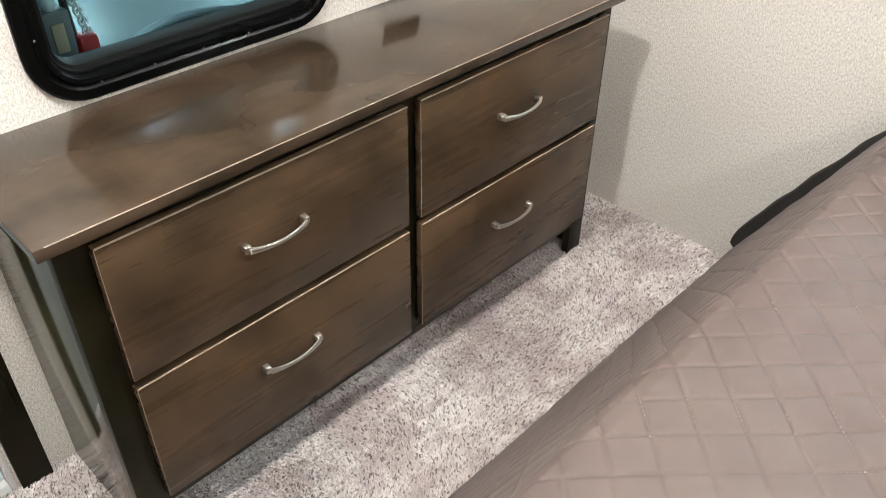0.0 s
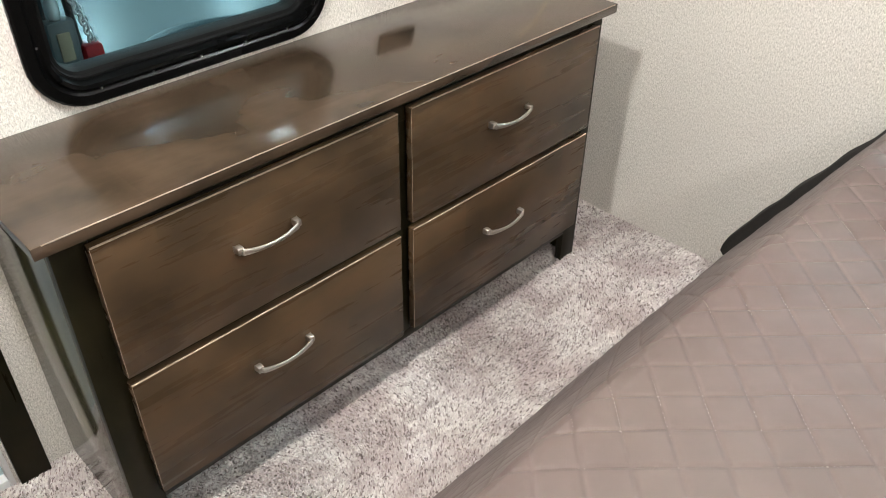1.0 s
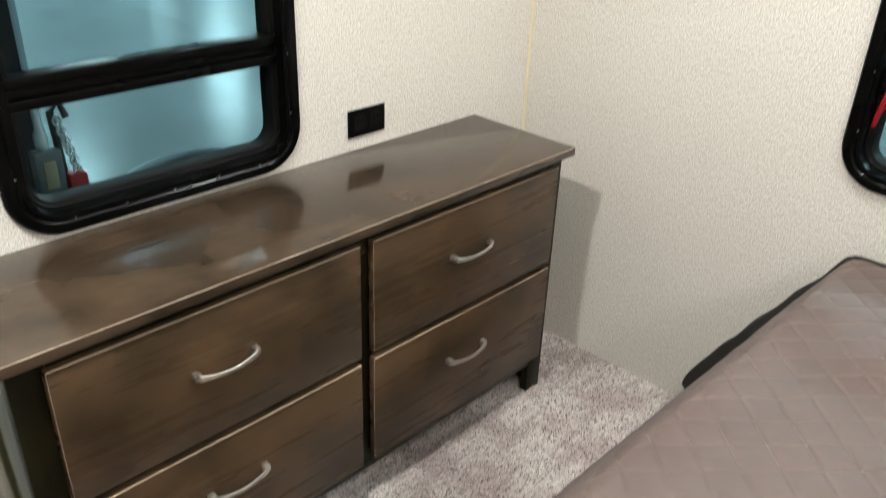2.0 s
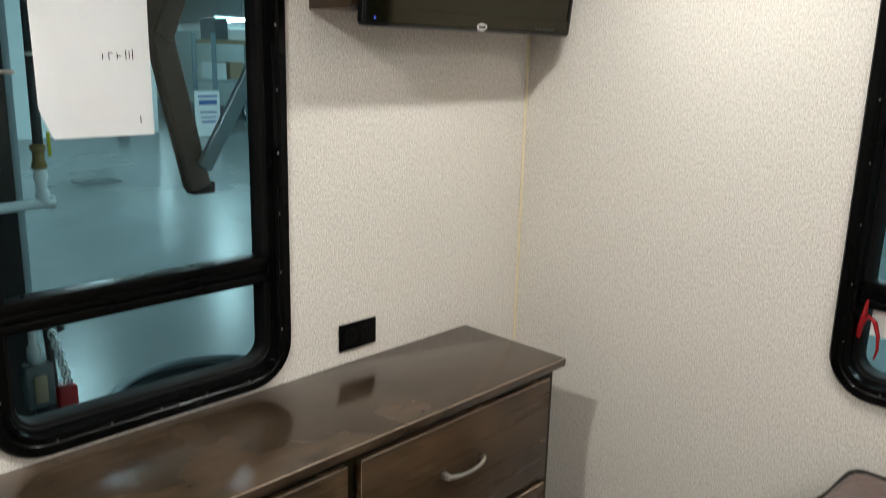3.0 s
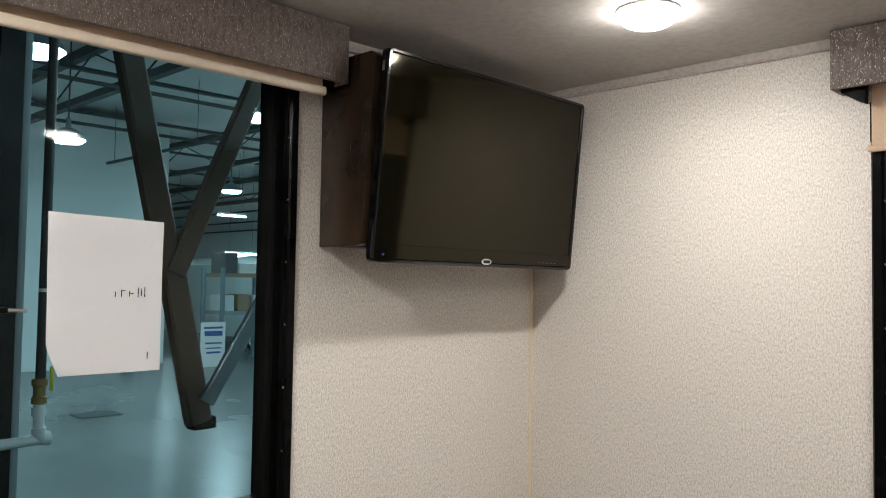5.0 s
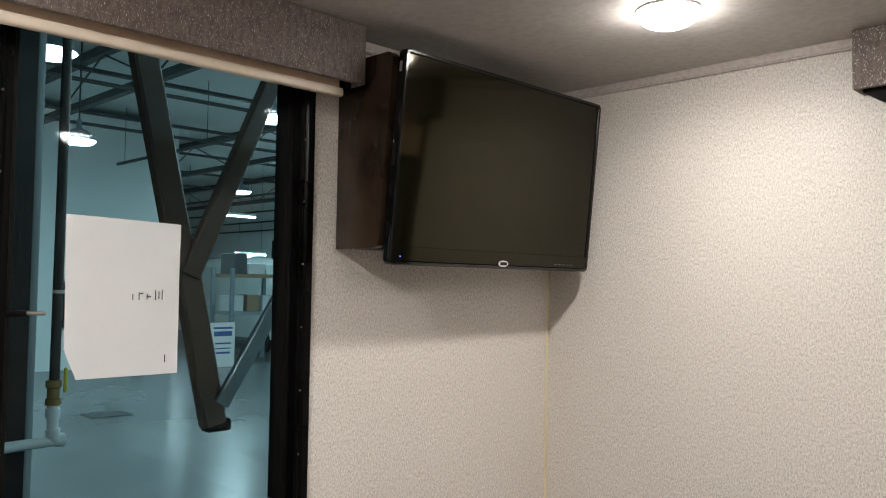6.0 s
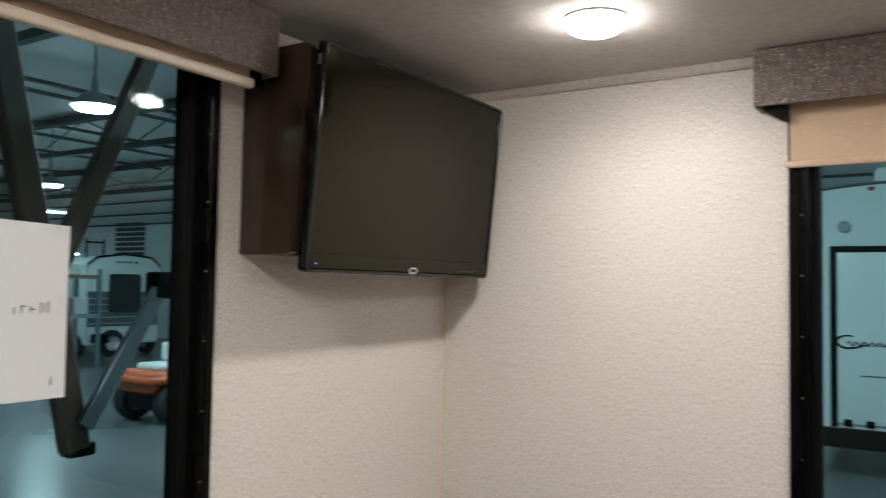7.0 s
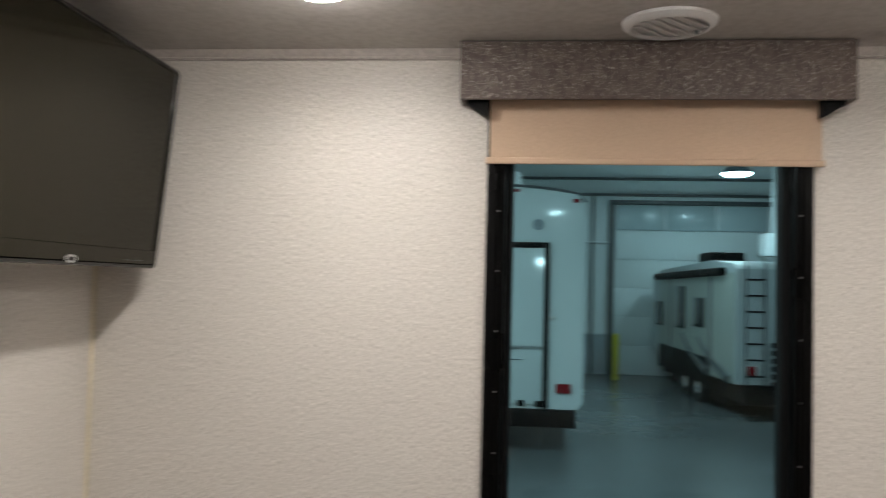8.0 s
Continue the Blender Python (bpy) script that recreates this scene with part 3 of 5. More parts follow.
def dresser():
    d = thing("dresser", (0.16, -0.89, 0), "dark brown stained maple four-drawer dresser under the window", "dresser")
    y0, y1, top = -1.530, -0.236, 0.690
    part("top", box((0.002, -1.555, top), (0.333, -0.221, 0.711), 0.0022), M_WOODTOP, d, "glossy brown wooden top")
    part("edge_highlight", tube([(0.3324, -1.54, 0.7102), (0.3324, -0.232, 0.7102)], 0.0010, 6), M_EDGE, d, "pale strip painted as the edge's highlight")
    part("side_panel", box((0.004, y0, 0.0), (0.2865, y0 + 0.016, top - 0.0005), 0.001), M_SIDE, d, "glossy olive-brown laminate side")
    part("side_panel", box((0.004, y1 - 0.016, 0.0), (0.2865, y1, top - 0.0005), 0.001), M_SIDE, d)
    part("back_panel", box((0.004, y0 + 0.017, 0.10), (0.010, y1 - 0.017, top - 0.001)), M_SIDE, d)
    part("bottom_panel", box((0.011, y0 + 0.017, 0.10), (0.286, y1 - 0.017, 0.112)), M_SIDE, d)
    for a, b in ((y0, y0 + 0.056), (y1 - 0.056, y1)):
        part("post", box((0.287, a, 0.0), (0.307, b, top - 0.0005), 0.0015), M_WOODDARK, d)
    part("post", box((0.287, -0.905, 0.1145), (0.3065, -0.850, 0.639), 0.0015), M_WOODDARK, d)
    part("rail", box((0.287, y0 + 0.0565, 0.640), (0.307, y1 - 0.0565, top - 0.0005), 0.001), M_WOODRAIL, d)
    part("rail", box((0.287, y0 + 0.0565, 0.092), (0.307, y1 - 0.0565, 0.114), 0.001), M_WOODRAIL, d)
    for a, b in ((y0 + 0.0565, -0.9055), (-0.8495, y1 - 0.0565)):
        part("rail", box((0.287, a, 0.395), (0.304, b, 0.420), 0.001), M_WOODRAIL, d)
    for ya, yb in ((-1.482, -0.891), (-0.860, -0.270)):
        for za, zb, zh in ((0.412, 0.671, 0.553), (0.124, 0.397, 0.283)):
            f = part("drawer_front", box((0.3075, ya, za), (0.3258, yb, zb), 0.0035, 2), M_WOOD, d, "brown stained maple drawer front")
            # thin pale tubes paint the highlight on the top and left edges
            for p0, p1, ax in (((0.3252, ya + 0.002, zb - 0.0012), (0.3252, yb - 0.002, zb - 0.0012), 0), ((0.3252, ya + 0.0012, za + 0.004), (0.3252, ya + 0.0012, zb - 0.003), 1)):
                part("edge_highlight", tube([p0, p1], 0.0016 if ax == 0 else 0.0005, 6), M_EDGE, f, "pale strip painted as the edge's highlight")
            m = (ya + yb) / 2 - 0.013
            bow_handle(f, m - 0.064, m + 0.064, zh)
            part("drawer_box", box((0.03, ya + 0.02, za + 0.03), (0.3065, yb - 0.02, zb - 0.06)), M_SIDE, f)


dresser()


# ---- television on its mounting box ----
def television():
    tv = thing("television", (0.12, -0.38, 1.465), "black flat-screen television tilted slightly down on a wooden box", "television")
    # local frame: u along the bottom edge, v up the screen, d out of the screen
    o = Vector((0.160, -0.7145, 1.4645))
    u = (Vector((0.157, -0.047, 1.464)) - o).normalized()
    v = (Vector((0.200, -0.710, 1.888)) - o)
    v = (v - v.dot(u) * u).normalized()
    n = u.cross(v).normalized()
    wide, high = 0.669, 0.424

    def at(a, b, c):
        return o + a * u + b * v + c * n

    part("bezel", ring_frame((0, wide, 0, high), 0.012, [(0, -0.021), (0, -0.003), (0.002, 0.0), (0.0070, 0.0), (0.009, -0.003), (0.009, -0.012), (0.006, -0.021)], at), M_TVCASE, tv, "glossy black bezel")
    part("chin", slab((0.0092, wide - 0.0092, 0.0092, 0.037), 0.003, -0.0008, -0.012, at), M_SCREEN, tv)
    part("screen", slab((0.0092, wide - 0.0092, 0.0375, high - 0.0092), 0.002, -0.004, -0.012, at), M_SCREEN, tv, "matte dark switched-off screen")
    part("back_shell", slab((0.0165, wide - 0.0165, 0.0165, high - 0.0165), 0.012, -0.0125, -0.036, at), M_RUBBER, tv)
    part("rear_bulge", slab((0.10, wide - 0.10, 0.06, high - 0.09), 0.03, -0.0365, -0.062, at), M_RUBBER, tv)
    bm = bmesh.new()
    c = [bm.verts.new(at(0.339 + 0.0165 * math.cos(a), 0.0120 + 0.0072 * math.sin(a), 0.0002 + dd)) for dd in (0.0, 0.0012) for a in [2 * math.pi * k / 28 for k in range(28)]]
    bm.faces.new(c[28:])
    for k in range(28):
        bm.faces.new((c[k], c[(k + 1) % 28], c[28 + (k + 1) % 28], c[28 + k]))
    badge = part("badge", bm, M_SILVER, tv, "small oval silver badge")
    part("badge_bar", slab((0.3275, 0.3505, 0.0085, 0.0155), 0.003, 0.0016, 0.0022, at), M_TVCASE, badge)
    for k in range(5):
        part("button", slab((0.53 + 0.016 * k, 0.539 + 0.016 * k, 0.0150, 0.0165), 0.0007, -0.0007, 0.0, at), M_BODYGREY, tv)
    part("power_light", slab((0.0255, 0.0275, 0.0165, 0.0185), 0.0009, -0.0007, 0.0, at), M_LEDB, tv, "tiny blue light")
    for b in (0.395, 0.20, 0.07):
        part("side_clip", slab((wide - 0.001, wide + 0.0012, b - 0.004, b + 0.004), 0.0008, -0.012, -0.004, at), M_SCREW, tv)
    part("side_clip", slab((-0.0015, 0.0008, 0.378, 0.398), 0.0007, -0.016, -0.010, at), M_SCREW, tv)
    for b in (0.30, 0.21, 0.15, 0.07):
        part("side_vent", slab((-0.0010, 0.0008, b - 0.016, b + 0.016), 0.0007, -0.018, -0.008, at), M_RUBBER, tv)


def mounting_box():
    m = thing("tv_mounting_box", (0.0, -0.4, 1.498), "dark espresso wooden box fixed to the wall behind the television", "mounting box")

    def side(y):
        bm = bmesh.new()
        r, pts = 0.016, []
        corners = [(0.001, 1.498), (0.133, 1.498), (0.172, 1.884), (0.001, 1.884)]
        pts.append(corners[0])
        for cx, cz, a0 in ((corners[1][0] - r + 0.002, 1.498 + r, -90), (corners[2][0] - r - 0.002, 1.884 - r, 0)):
            for k in range(7):
                a = radians(a0 + 90 * k / 6)
                pts.append((cx + r * math.cos(a), cz + r * math.sin(a)))
        pts.append(corners[3])
        a = [bm.verts.new((x, y, z)) for x, z in pts]
        b = [bm.verts.new((x, y + 0.018, z)) for x, z in pts]
        bm.faces.new(a)
        bm.faces.new(b[::-1])
        for k in range(len(a)):
            bm.faces.new((a[k], b[k], b[(k + 1) % len(b)], a[(k + 1) % len(a)]))
        bmesh.ops.recalc_face_normals(bm, faces=bm.faces)
        return bm

    part("side_panel", side(-0.724), M_BOXWOOD, m)
    part("side_panel", side(-0.190), M_BOXWOOD, m)
    part("top_panel", box((0.001, -0.7055, 1.866), (0.108, -0.1905, 1.883), 0.001), M_BOXWOOD, m)
    part("bottom_panel", box((0.001, -0.7055, 1.499), (0.074, -0.1905, 1.515), 0.001), M_BOXWOOD, m)
    part("front_panel", box((0.062, -0.7055, 1.516), (0.074, -0.1905, 1.865), 0.001), M_BOXWOOD, m)
    part("mount_plate", box((0.0745, -0.47, 1.60), (0.100, -0.30, 1.76), 0.002), M_RUBBER, m, "black steel mount plate")


television()
mounting_box()


# ---- wall socket ----
def socket():
    s = thing("wall_socket", (0.0, -0.598, 0.773), "black double wall socket plate above the dresser", "socket")
    part("plate", box((0.0006, -0.653, 0.742), (0.0065, -0.5435, 0.8065), 0.002), M_BLACK, s)
    for y in (-0.622, -0.575):
        face = part("receptacle", slab((y - 0.017, y + 0.017, 0.757, 0.7915), 0.006, 0.0067, 0.0085, on_west), M_RUBBER, s)
        for dy in (-0.006, 0.006):
            part("slot", box((0.0087, y + dy - 0.001, 0.776), (0.0090, y + dy + 0.001, 0.784)), M_TVCASE, face)
    part("screw", lathe([(0, 0.0018), (0.002, 0.0016), (0.003, 0)], Matrix.Translation((0.0066, -0.5985, 0.774)) @ pose(0, 0, 0, 0, 90, 0), 10), M_RUBBER, s)


socket()


# ---- ceiling lamps and vent ----
def dome_lamp(x, y, dome, core):
    d = thing("ceiling_lamp", (x, y, CEIL), "lit round frosted dome lamp on the ceiling", "ceiling lamp", "ceiling dome lamps")
    at = Matrix.Translation((x, y, CEIL))
    part("dome", lathe([(0.0556, -0.0126), (0.0545, -0.0145), (0.050, -0.0205), (0.042, -0.0265), (0.034, -0.030), (0.031, -0.0303), (0.029, -0.029), (0.028, -0.0225), (0.0, -0.0225)], at), dome, d, "glowing frosted dome")
    part("dome_rim", lathe([(0.0578, -0.0043), (0.0576, -0.0090), (0.0557, -0.0125)], at, 40), M_RIM, d, "fainter upper rim of the dome")
    part("led_core", lathe([(0.0265, -0.0227), (0.0245, -0.0232), (0.012, -0.0236), (0, -0.0238)], at, 20), core, d, "brightest middle of the dome")
    part("ring", lathe([(0.050, -0.0005), (0.0595, -0.0005), (0.0595, -0.003), (0.0580, -0.0042), (0.050, -0.0042)], at, 40), M_WHITE, d, "white mounting ring")
    return d


dome_lamp(0.59, -0.415, M_DOMEDIM, M_COREMID)
dome_lamp(0.60, -1.62, M_DOME, M_CORE)
lamp_dim = dome_lamp(1.54, -0.66, M_DOMEDIM, M_COREDIM)      # the units over the bed are weaker
# two more units, out of view, added to even out the room's light
for x, y in ((2.45, -2.3), (2.45, -1.25)):
    copy_thing(lamp_dim, Matrix.Translation((x, y, CEIL)))


def air_vent():
    v = thing("ceiling_vent", (1.195, -0.178, CEIL), "round white plastic air vent with slanted louvres", "vent")
    at = Matrix.Translation((1.195, -0.178, CEIL))
    part("ring", lathe([(0.064, -0.0005), (0.087, -0.0005), (0.086, -0.006), (0.078, -0.012), (0.070, -0.014), (0.064, -0.009)], at, 48), M_WHITE, v)
    part("dish", lathe([(0.0635, -0.002), (0.0635, -0.004), (0, -0.004)], at, 40), M_WHITE, v)
    for k in range(5):
        s = -0.044 + 0.022 * k
        half = math.sqrt(0.062 ** 2 - s * s)
        bm = box((-half, -0.0105, -0.0012), (half, 0.0105, 0.0012), 0.0008)
        bm.transform(at @ pose(0, 0, -0.0105, 0, 0, 48) @ Matrix.Translation((0, s, 0)) @ pose(0, 0, 0, 9, 0, 0))
        part("louvre", bm, M_WHITE, v)
    bm = box((-0.006, -0.003, -0.020), (0.006, 0.003, -0.0135), 0.002)
    bm.transform(at @ pose(0.052, 0.012, 0, 0, 0, 48))
    part("tab", bm, M_BODYGREY, v, "small grey turning tab")


air_vent()


# ---- bed ----
BED_N, BED_S = -0.085, -1.60
HEM = [(0.652, 0.075), (0.672, 0.115), (0.73, 0.215), (0.80, 0.338), (0.87, 0.462), (0.925, 0.552), (0.952, 0.594), (0.962, 0.602), (0.978, 0.606), (1.04, 0.610), (1.4, 0.622), (2.0, 0.628), (2.75, 0.63)]


def profile_at(s):
    """The place on the bedspread's cross-section after s metres from its hem, with its normal."""
    for (xa, za), (xb, zb) in zip(HEM, HEM[1:]):
        step = math.hypot(xb - xa, zb - za)
        if s <= step:
            k = s / step
            return xa + k * (xb - xa), za + k * (zb - za), -(zb - za) / step, (xb - xa) / step
        s -= step
    return HEM[-1][0], HEM[-1][1], 0.0, 1.0


PITCH = 0.0552
# one crossing of the seams, as length along the profile and place along the bed
CROSS_S = sum(math.hypot(xb - xa, zb - za) for (xa, za), (xb, zb) in zip(HEM, HEM[1:]) if xb < 1.0) + math.hypot(1.018 - 0.978, 0.0026)
CROSS_Y = -1.098


def quilt_point(s, y, puff=1.0):
    x, z, nx, nz = profile_at(s)
    u, w = s - CROSS_S, y - CROSS_Y
    a, b = (u + w) / PITCH / 1.414, (u - w) / PITCH / 1.414
    fa, fb = abs(math.sin(math.pi * a)), abs(math.sin(math.pi * b))
    seam = min(fa, fb) * PITCH / math.pi
    steep = max(0.0, -nx)
    puff *= 1.0 - 0.6 * steep
    h = (0.0040 * (1 - math.exp(-seam / 0.0013)) + 0.0020 * fa * fb) * puff
    slack = noise.noise((s * 5.0, y * 4.0, 1.3)) * 0.003 + noise.noise((s * 1.6, y * 1.9, 7.7)) * 0.004 + abs(noise.noise((s * 11 + y * 6, y * 9 - s * 5, 4.2))) * -0.0022
    slack += (noise.noise((s * 17, y * 17, 3.1)) * 0.0018 + noise.noise((s * 42, y * 42, 9.1)) * 0.0008) * (1 - 0.9 * steep)
    h += slack * min(1.0, s / 0.15)
    sway = 0.005 * noise.noise((y * 3.0, 0.4, 5.0)) * max(0, 1 - s / 0.6)
    return Vector((x + nx * h + sway, y, z + nz * h))


def bed():
    b = thing("bed", (1.9, -0.85, 0), "low caravan bed with a dark base along the papered wall", "bed")
    part("base", box((1.06, -1.53, 0.0), (2.98, -0.12, 0.36), 0.008), M_WOODDARK, b, "dark wooden bed base")
    part("mattress", box((1.02, -1.55, 0.365), (2.96, -0.10, 0.585), 0.03, 3), M_LINING, b, "mattress")
    cover = thing("bedspread", (1.4, -0.85, 0.08), "taupe diamond-quilted bedspread hanging over the bed's foot", "bedspread")
    ss = [i * 0.0025 for i in range(int(1.24 / 0.0025))] + [1.24 + i * 0.03 for i in range(36)]
    ys = [BED_S + i * 0.03 for i in range(9)] + [BED_S + 0.27 + i * (BED_N - BED_S - 0.27) / 490 for i in range(491)]
    verts = [tuple(quilt_point(s, y)) for s in ss for y in ys]
    wide = len(ys)
    faces = [(r * wide + k, (r + 1) * wide + k, (r + 1) * wide + k + 1, r * wide + k + 1) for r in range(len(ss) - 1) for k in range(wide - 1)]
    me = bpy.data.meshes.new("quilted_top")
    me.from_pydata(verts, [], faces)
    me.materials.append(M_QUILT)
    me.shade_smooth()
    shell = new("quilted_top", me)
    shell.parent = cover
    shell.matrix_parent_inverse = Matrix.Translation(-cover.location)
    # lining, which curls out past the top's far edge
    bm = bmesh.new()
    rows = []
    for i in range(60):
        s = 0.030 + i * 0.0127
        out = 0.042 * max(0.0, 1 - s / 0.72) ** 0.6 * min(1.0, (s + 0.005) / 0.05) + 0.003
        lift = 0.019 * min(1.0, max(0.0, (0.52 - s) / 0.30)) * min(1.0, (s + 0.01) / 0.06)
        x, z, nx, nz = profile_at(s)
        row = []
        for j, (dy, dn) in enumerate(((-0.4, -0.012), (-0.004, -0.008), (out * 0.25, 0.006 + lift), (out * 0.75, 0.010 + lift), (out, 0.002 + lift * 0.6), (out, -0.014), (out * 0.4, -0.024), (-0.4, -0.026))):
            wob = 0.004 * noise.noise((s * 14, j * 0.3, 2.0))
            row.append(bm.verts.new((x + nx * (dn + wob), min(BED_N + dy, -0.012), z + nz * (dn + wob))))
        rows.append(row)
    for a, c in zip(rows, rows[1:]):
        for k in range(7):
            bm.faces.new((a[k], a[k + 1], c[k + 1], c[k]))
    bmesh.ops.recalc_face_normals(bm, faces=bm.faces)
    part("lining", bm, M_LINING, cover, "dark brown quilted lining at the turned edge")
    # stitches along the quilting lines
    rng = random.Random(8)
    verts, faces = [], []
    d = PITCH * 1.414
    for fam in (1, -1):
        for k in range(-40, 60):
            steps = int(1.9 / 0.0062)
            for i in range(steps):
                if rng.random() < 0.03 + 0.35 * (noise.noise((k * 1.7 + 0.3, i * 0.02, fam * 3.4)) > 0.25):
                    continue
                y = BED_S + i * 0.0062 * 0.8
                s = CROSS_S + fam * CROSS_Y + k * d - fam * y
                if not (0.02 < s < 1.25 and y < BED_N - 0.004):
                    continue
                y2 = y + 0.0022
                s2 = s - fam * 0.0022
                p, q = quilt_point(s, y), quilt_point(s2, y2)
                x, z, nx, nz = profile_at(s)
                up = Vector((nx, 0, nz)) * 0.0014
                side = (q - p).cross(up).normalized() * 0.0009
                n0 = len(verts)
                verts += [p - side, p + side, q + side, q - side, (p + q) / 2 + up * 1.3]
                faces += [(n0, n0 + 1, n0 + 4), (n0 + 1, n0 + 2, n0 + 4), (n0 + 2, n0 + 3, n0 + 4), (n0 + 3, n0, n0 + 4)]
    me = bpy.data.meshes.new("stitching")
    me.from_pydata([tuple(v) for v in verts], [], faces)
    me.materials.append(M_THREAD)
    st = new("stitching", me)
    st.parent = shell
    tagged(st, "pale dotted stitching", kind="stuff")


bed()


# ---- the doorway past the dresser ----
def doorway():
    d = thing("door_1", (-0.02, -1.99, 0), "doorway with a dark wooden jamb and pale film-covered panel", "door", "", "structure")
    part("casing", box((0.0006, DOOR[1] + 0.006, 0.0), (0.014, DOOR[1] + 0.066, 1.90), 0.002), M_WOODDARK, d, "dark brown wooden casing")
    part("casing", box((0.0006, DOOR[0] - 0.05, 0.0), (0.014, DOOR[0] + 0.004, 1.90), 0.002), M_WOODDARK, d)
    part("casing", box((0.0006, DOOR[0] + 0.0045, 1.842), (0.014, DOOR[1] + 0.0055, 1.90), 0.002), M_WOODDARK, d)
    part("jamb", box((-0.0498, DOOR[1] - 0.010, 0.0), (0.003, DOOR[1] - 0.0005, 1.838), 0.001), M_WHITE, d, "white jamb lining")
    part("threshold", box((-0.0498, DOOR[0] + 0.001, -0.02), (-0.002, DOOR[1] - 0.0105, 0.022), 0.003), M_WHITE, d, "white threshold")
    part("panel", box((-0.046, DOOR[0] + 0.001, 0.0235), (-0.020, DOOR[1] - 0.0105, 1.838), 0.002), M_FILM, d, "panel in pale blue protective film")


doorway()


# ---- paper on the west window, red exit handle on the north window ----
def paper_sheet():
    p = thing("paper_sheet", (-0.024, -1.155, 1.26), "white paper sheet with short handwriting taped to window", "paper")
    y0, y1, z0, z1 = -1.258, -1.057, 1.262, 1.5345
    bm = bmesh.new()
    n, m = 20, 26
    grid = []
    for j in range(m + 1):
        row = []
        for i in range(n + 1):
            u, v = i / n, j / m
            y = y0 + (y1 - y0) * u + 0.004 * (1 - v) * (1 - u)
            z = z0 + (z1 - z0) * v - 0.006 * u * v
            bite = max(0.0, 0.10 - u - 0.55 * v)
            y += bite * 0.20
            x = -0.0225 + 0.0022 * noise.noise((u * 3, v * 3, 0.5)) + 0.0016 * max(0, 0.3 - v) * 10 * u * (1 - u)
            row.append(bm.verts.new((x, y, z)))
        grid.append(row)
    for a, b in zip(grid, grid[1:]):
        for i in range(n):
            bm.faces.new((a[i], a[i + 1], b[i + 1], b[i]))
    geom = bmesh.ops.solidify(bm, geom=list(bm.faces), thickness=0.0003)
    sheet = part("sheet", bm, M_PAPER, p)
    for a, b, c, d in ((-1.1445, -1.1430, 1.393, 1.403), (-1.1335, -1.1320, 1.393, 1.406), (-1.1320, -1.1260, 1.4035, 1.405), (-1.1190, -1.1175, 1.394, 1.404), (-1.1175, -1.1110, 1.3985, 1.400), (-1.1035, -1.1020, 1.393, 1.410), (-1.0975, -1.0960, 1.395, 1.408), (-1.0915, -1.0900, 1.393, 1.411)):
        part("ink_bar", box((-0.0195, a, c), (-0.0190, b, d)), M_INK, sheet, "black handwriting as plain bars")
    part("ink_bar", box((-0.0195, -1.0835, 1.283), (-0.0190, -1.0818, 1.296)), M_INK, sheet)


paper_sheet()


def exit_handle():
    h = thing("exit_handle", (0.92, -0.006, 0.825), "red plastic emergency exit handle on the window sash", "handle")
    part("lever", tube([(0.902, 0.006, 0.865), (0.905, 0.001, 0.890), (0.911, -0.002, 0.925), (0.912, 0.0, 0.948)], [0.005, 0.006, 0.005, 0.003], 10), M_RED, h)
    part("pull_tail", tube([(0.908, 0.002, 0.895), (0.918, 0.0, 0.915), (0.931, 0.003, 0.903), (0.940, 0.005, 0.875), (0.942, 0.006, 0.845), (0.938, 0.006, 0.825)], [0.004, 0.005, 0.005, 0.004, 0.003, 0.002], 10), M_RED, h)
    part("warning_label", box((0.918, 0.0245, 0.868), (0.985, 0.0255, 0.935)), M_WHITE, h, "white sticker")


exit_handle()


# ---- the hall outside ----
structure("ground", box((-40, -22, GROUND - 0.2), (26, 19.0, GROUND)), M_CONC, "polished grey-blue concrete hall floor", "floor")
slope = bmesh.new()
deck = [slope.verts.new((x, y, z + d)) for d in (0.0, 0.12) for x, y, z in ((-40, 19.0, 3.78), (26, 19.0, 3.78), (26, 16.2, 5.3), (-40, 16.2, 5.3))]
for q in ((0, 1, 2, 3), (7, 6, 5, 4), (0, 4, 5, 1), (1, 5, 6, 2), (2, 6, 7, 3), (3, 7, 4, 0)):
    slope.faces.new([deck[k] for k in q])
bmesh.ops.recalc_face_normals(slope, faces=slope.faces)
structure("hall_roof_slope", slope, M_DECK, "sloping steel roof deck along the hall wall", "roof")
for y, z in ((18.85, 3.72), (18.3, 4.05), (17.6, 4.42), (16.9, 4.80)):
    solid("eave_purlin", box((-39.95, y - 0.05, z), (25.95, y + 0.05, z + 0.06)), M_BEAM, "dark steel purlin under the sloping deck", "beam", "eave purlins")
structure("hall_wall_north", box((-40, 19.0, GROUND), (26, 19.2, 5.6)), M_HALLWALL, "pale metal-panelled hall wall", "wall")
structure("hall_wall_west", box((-40.2, -22, GROUND), (-40, 19.2, 5.6)), M_HALLWALL, "pale far hall wall", "wall")
structure("hall_wall_east", box((26, -22, GROUND), (26.2, 19.2, 5.6)), M_HALLWALL, "pale hall wall", "wall")
structure("hall_wall_south", box((-40.2, -22.2, GROUND), (26.2, -22, 5.6)), M_HALLWALL, "pale hall wall behind the caravan", "wall")
structure("hall_office_wall", box((-26, -22, GROUND), (-18.4, 8.2, 5.4)), M_HALLWALL, "pale inner block wall of the hall", "wall")
structure("hall_ceiling", box((-40, -22, 5.6), (26, 19.2, 5.7)), M_DECK, "grey corrugated steel hall roof", "ceiling")


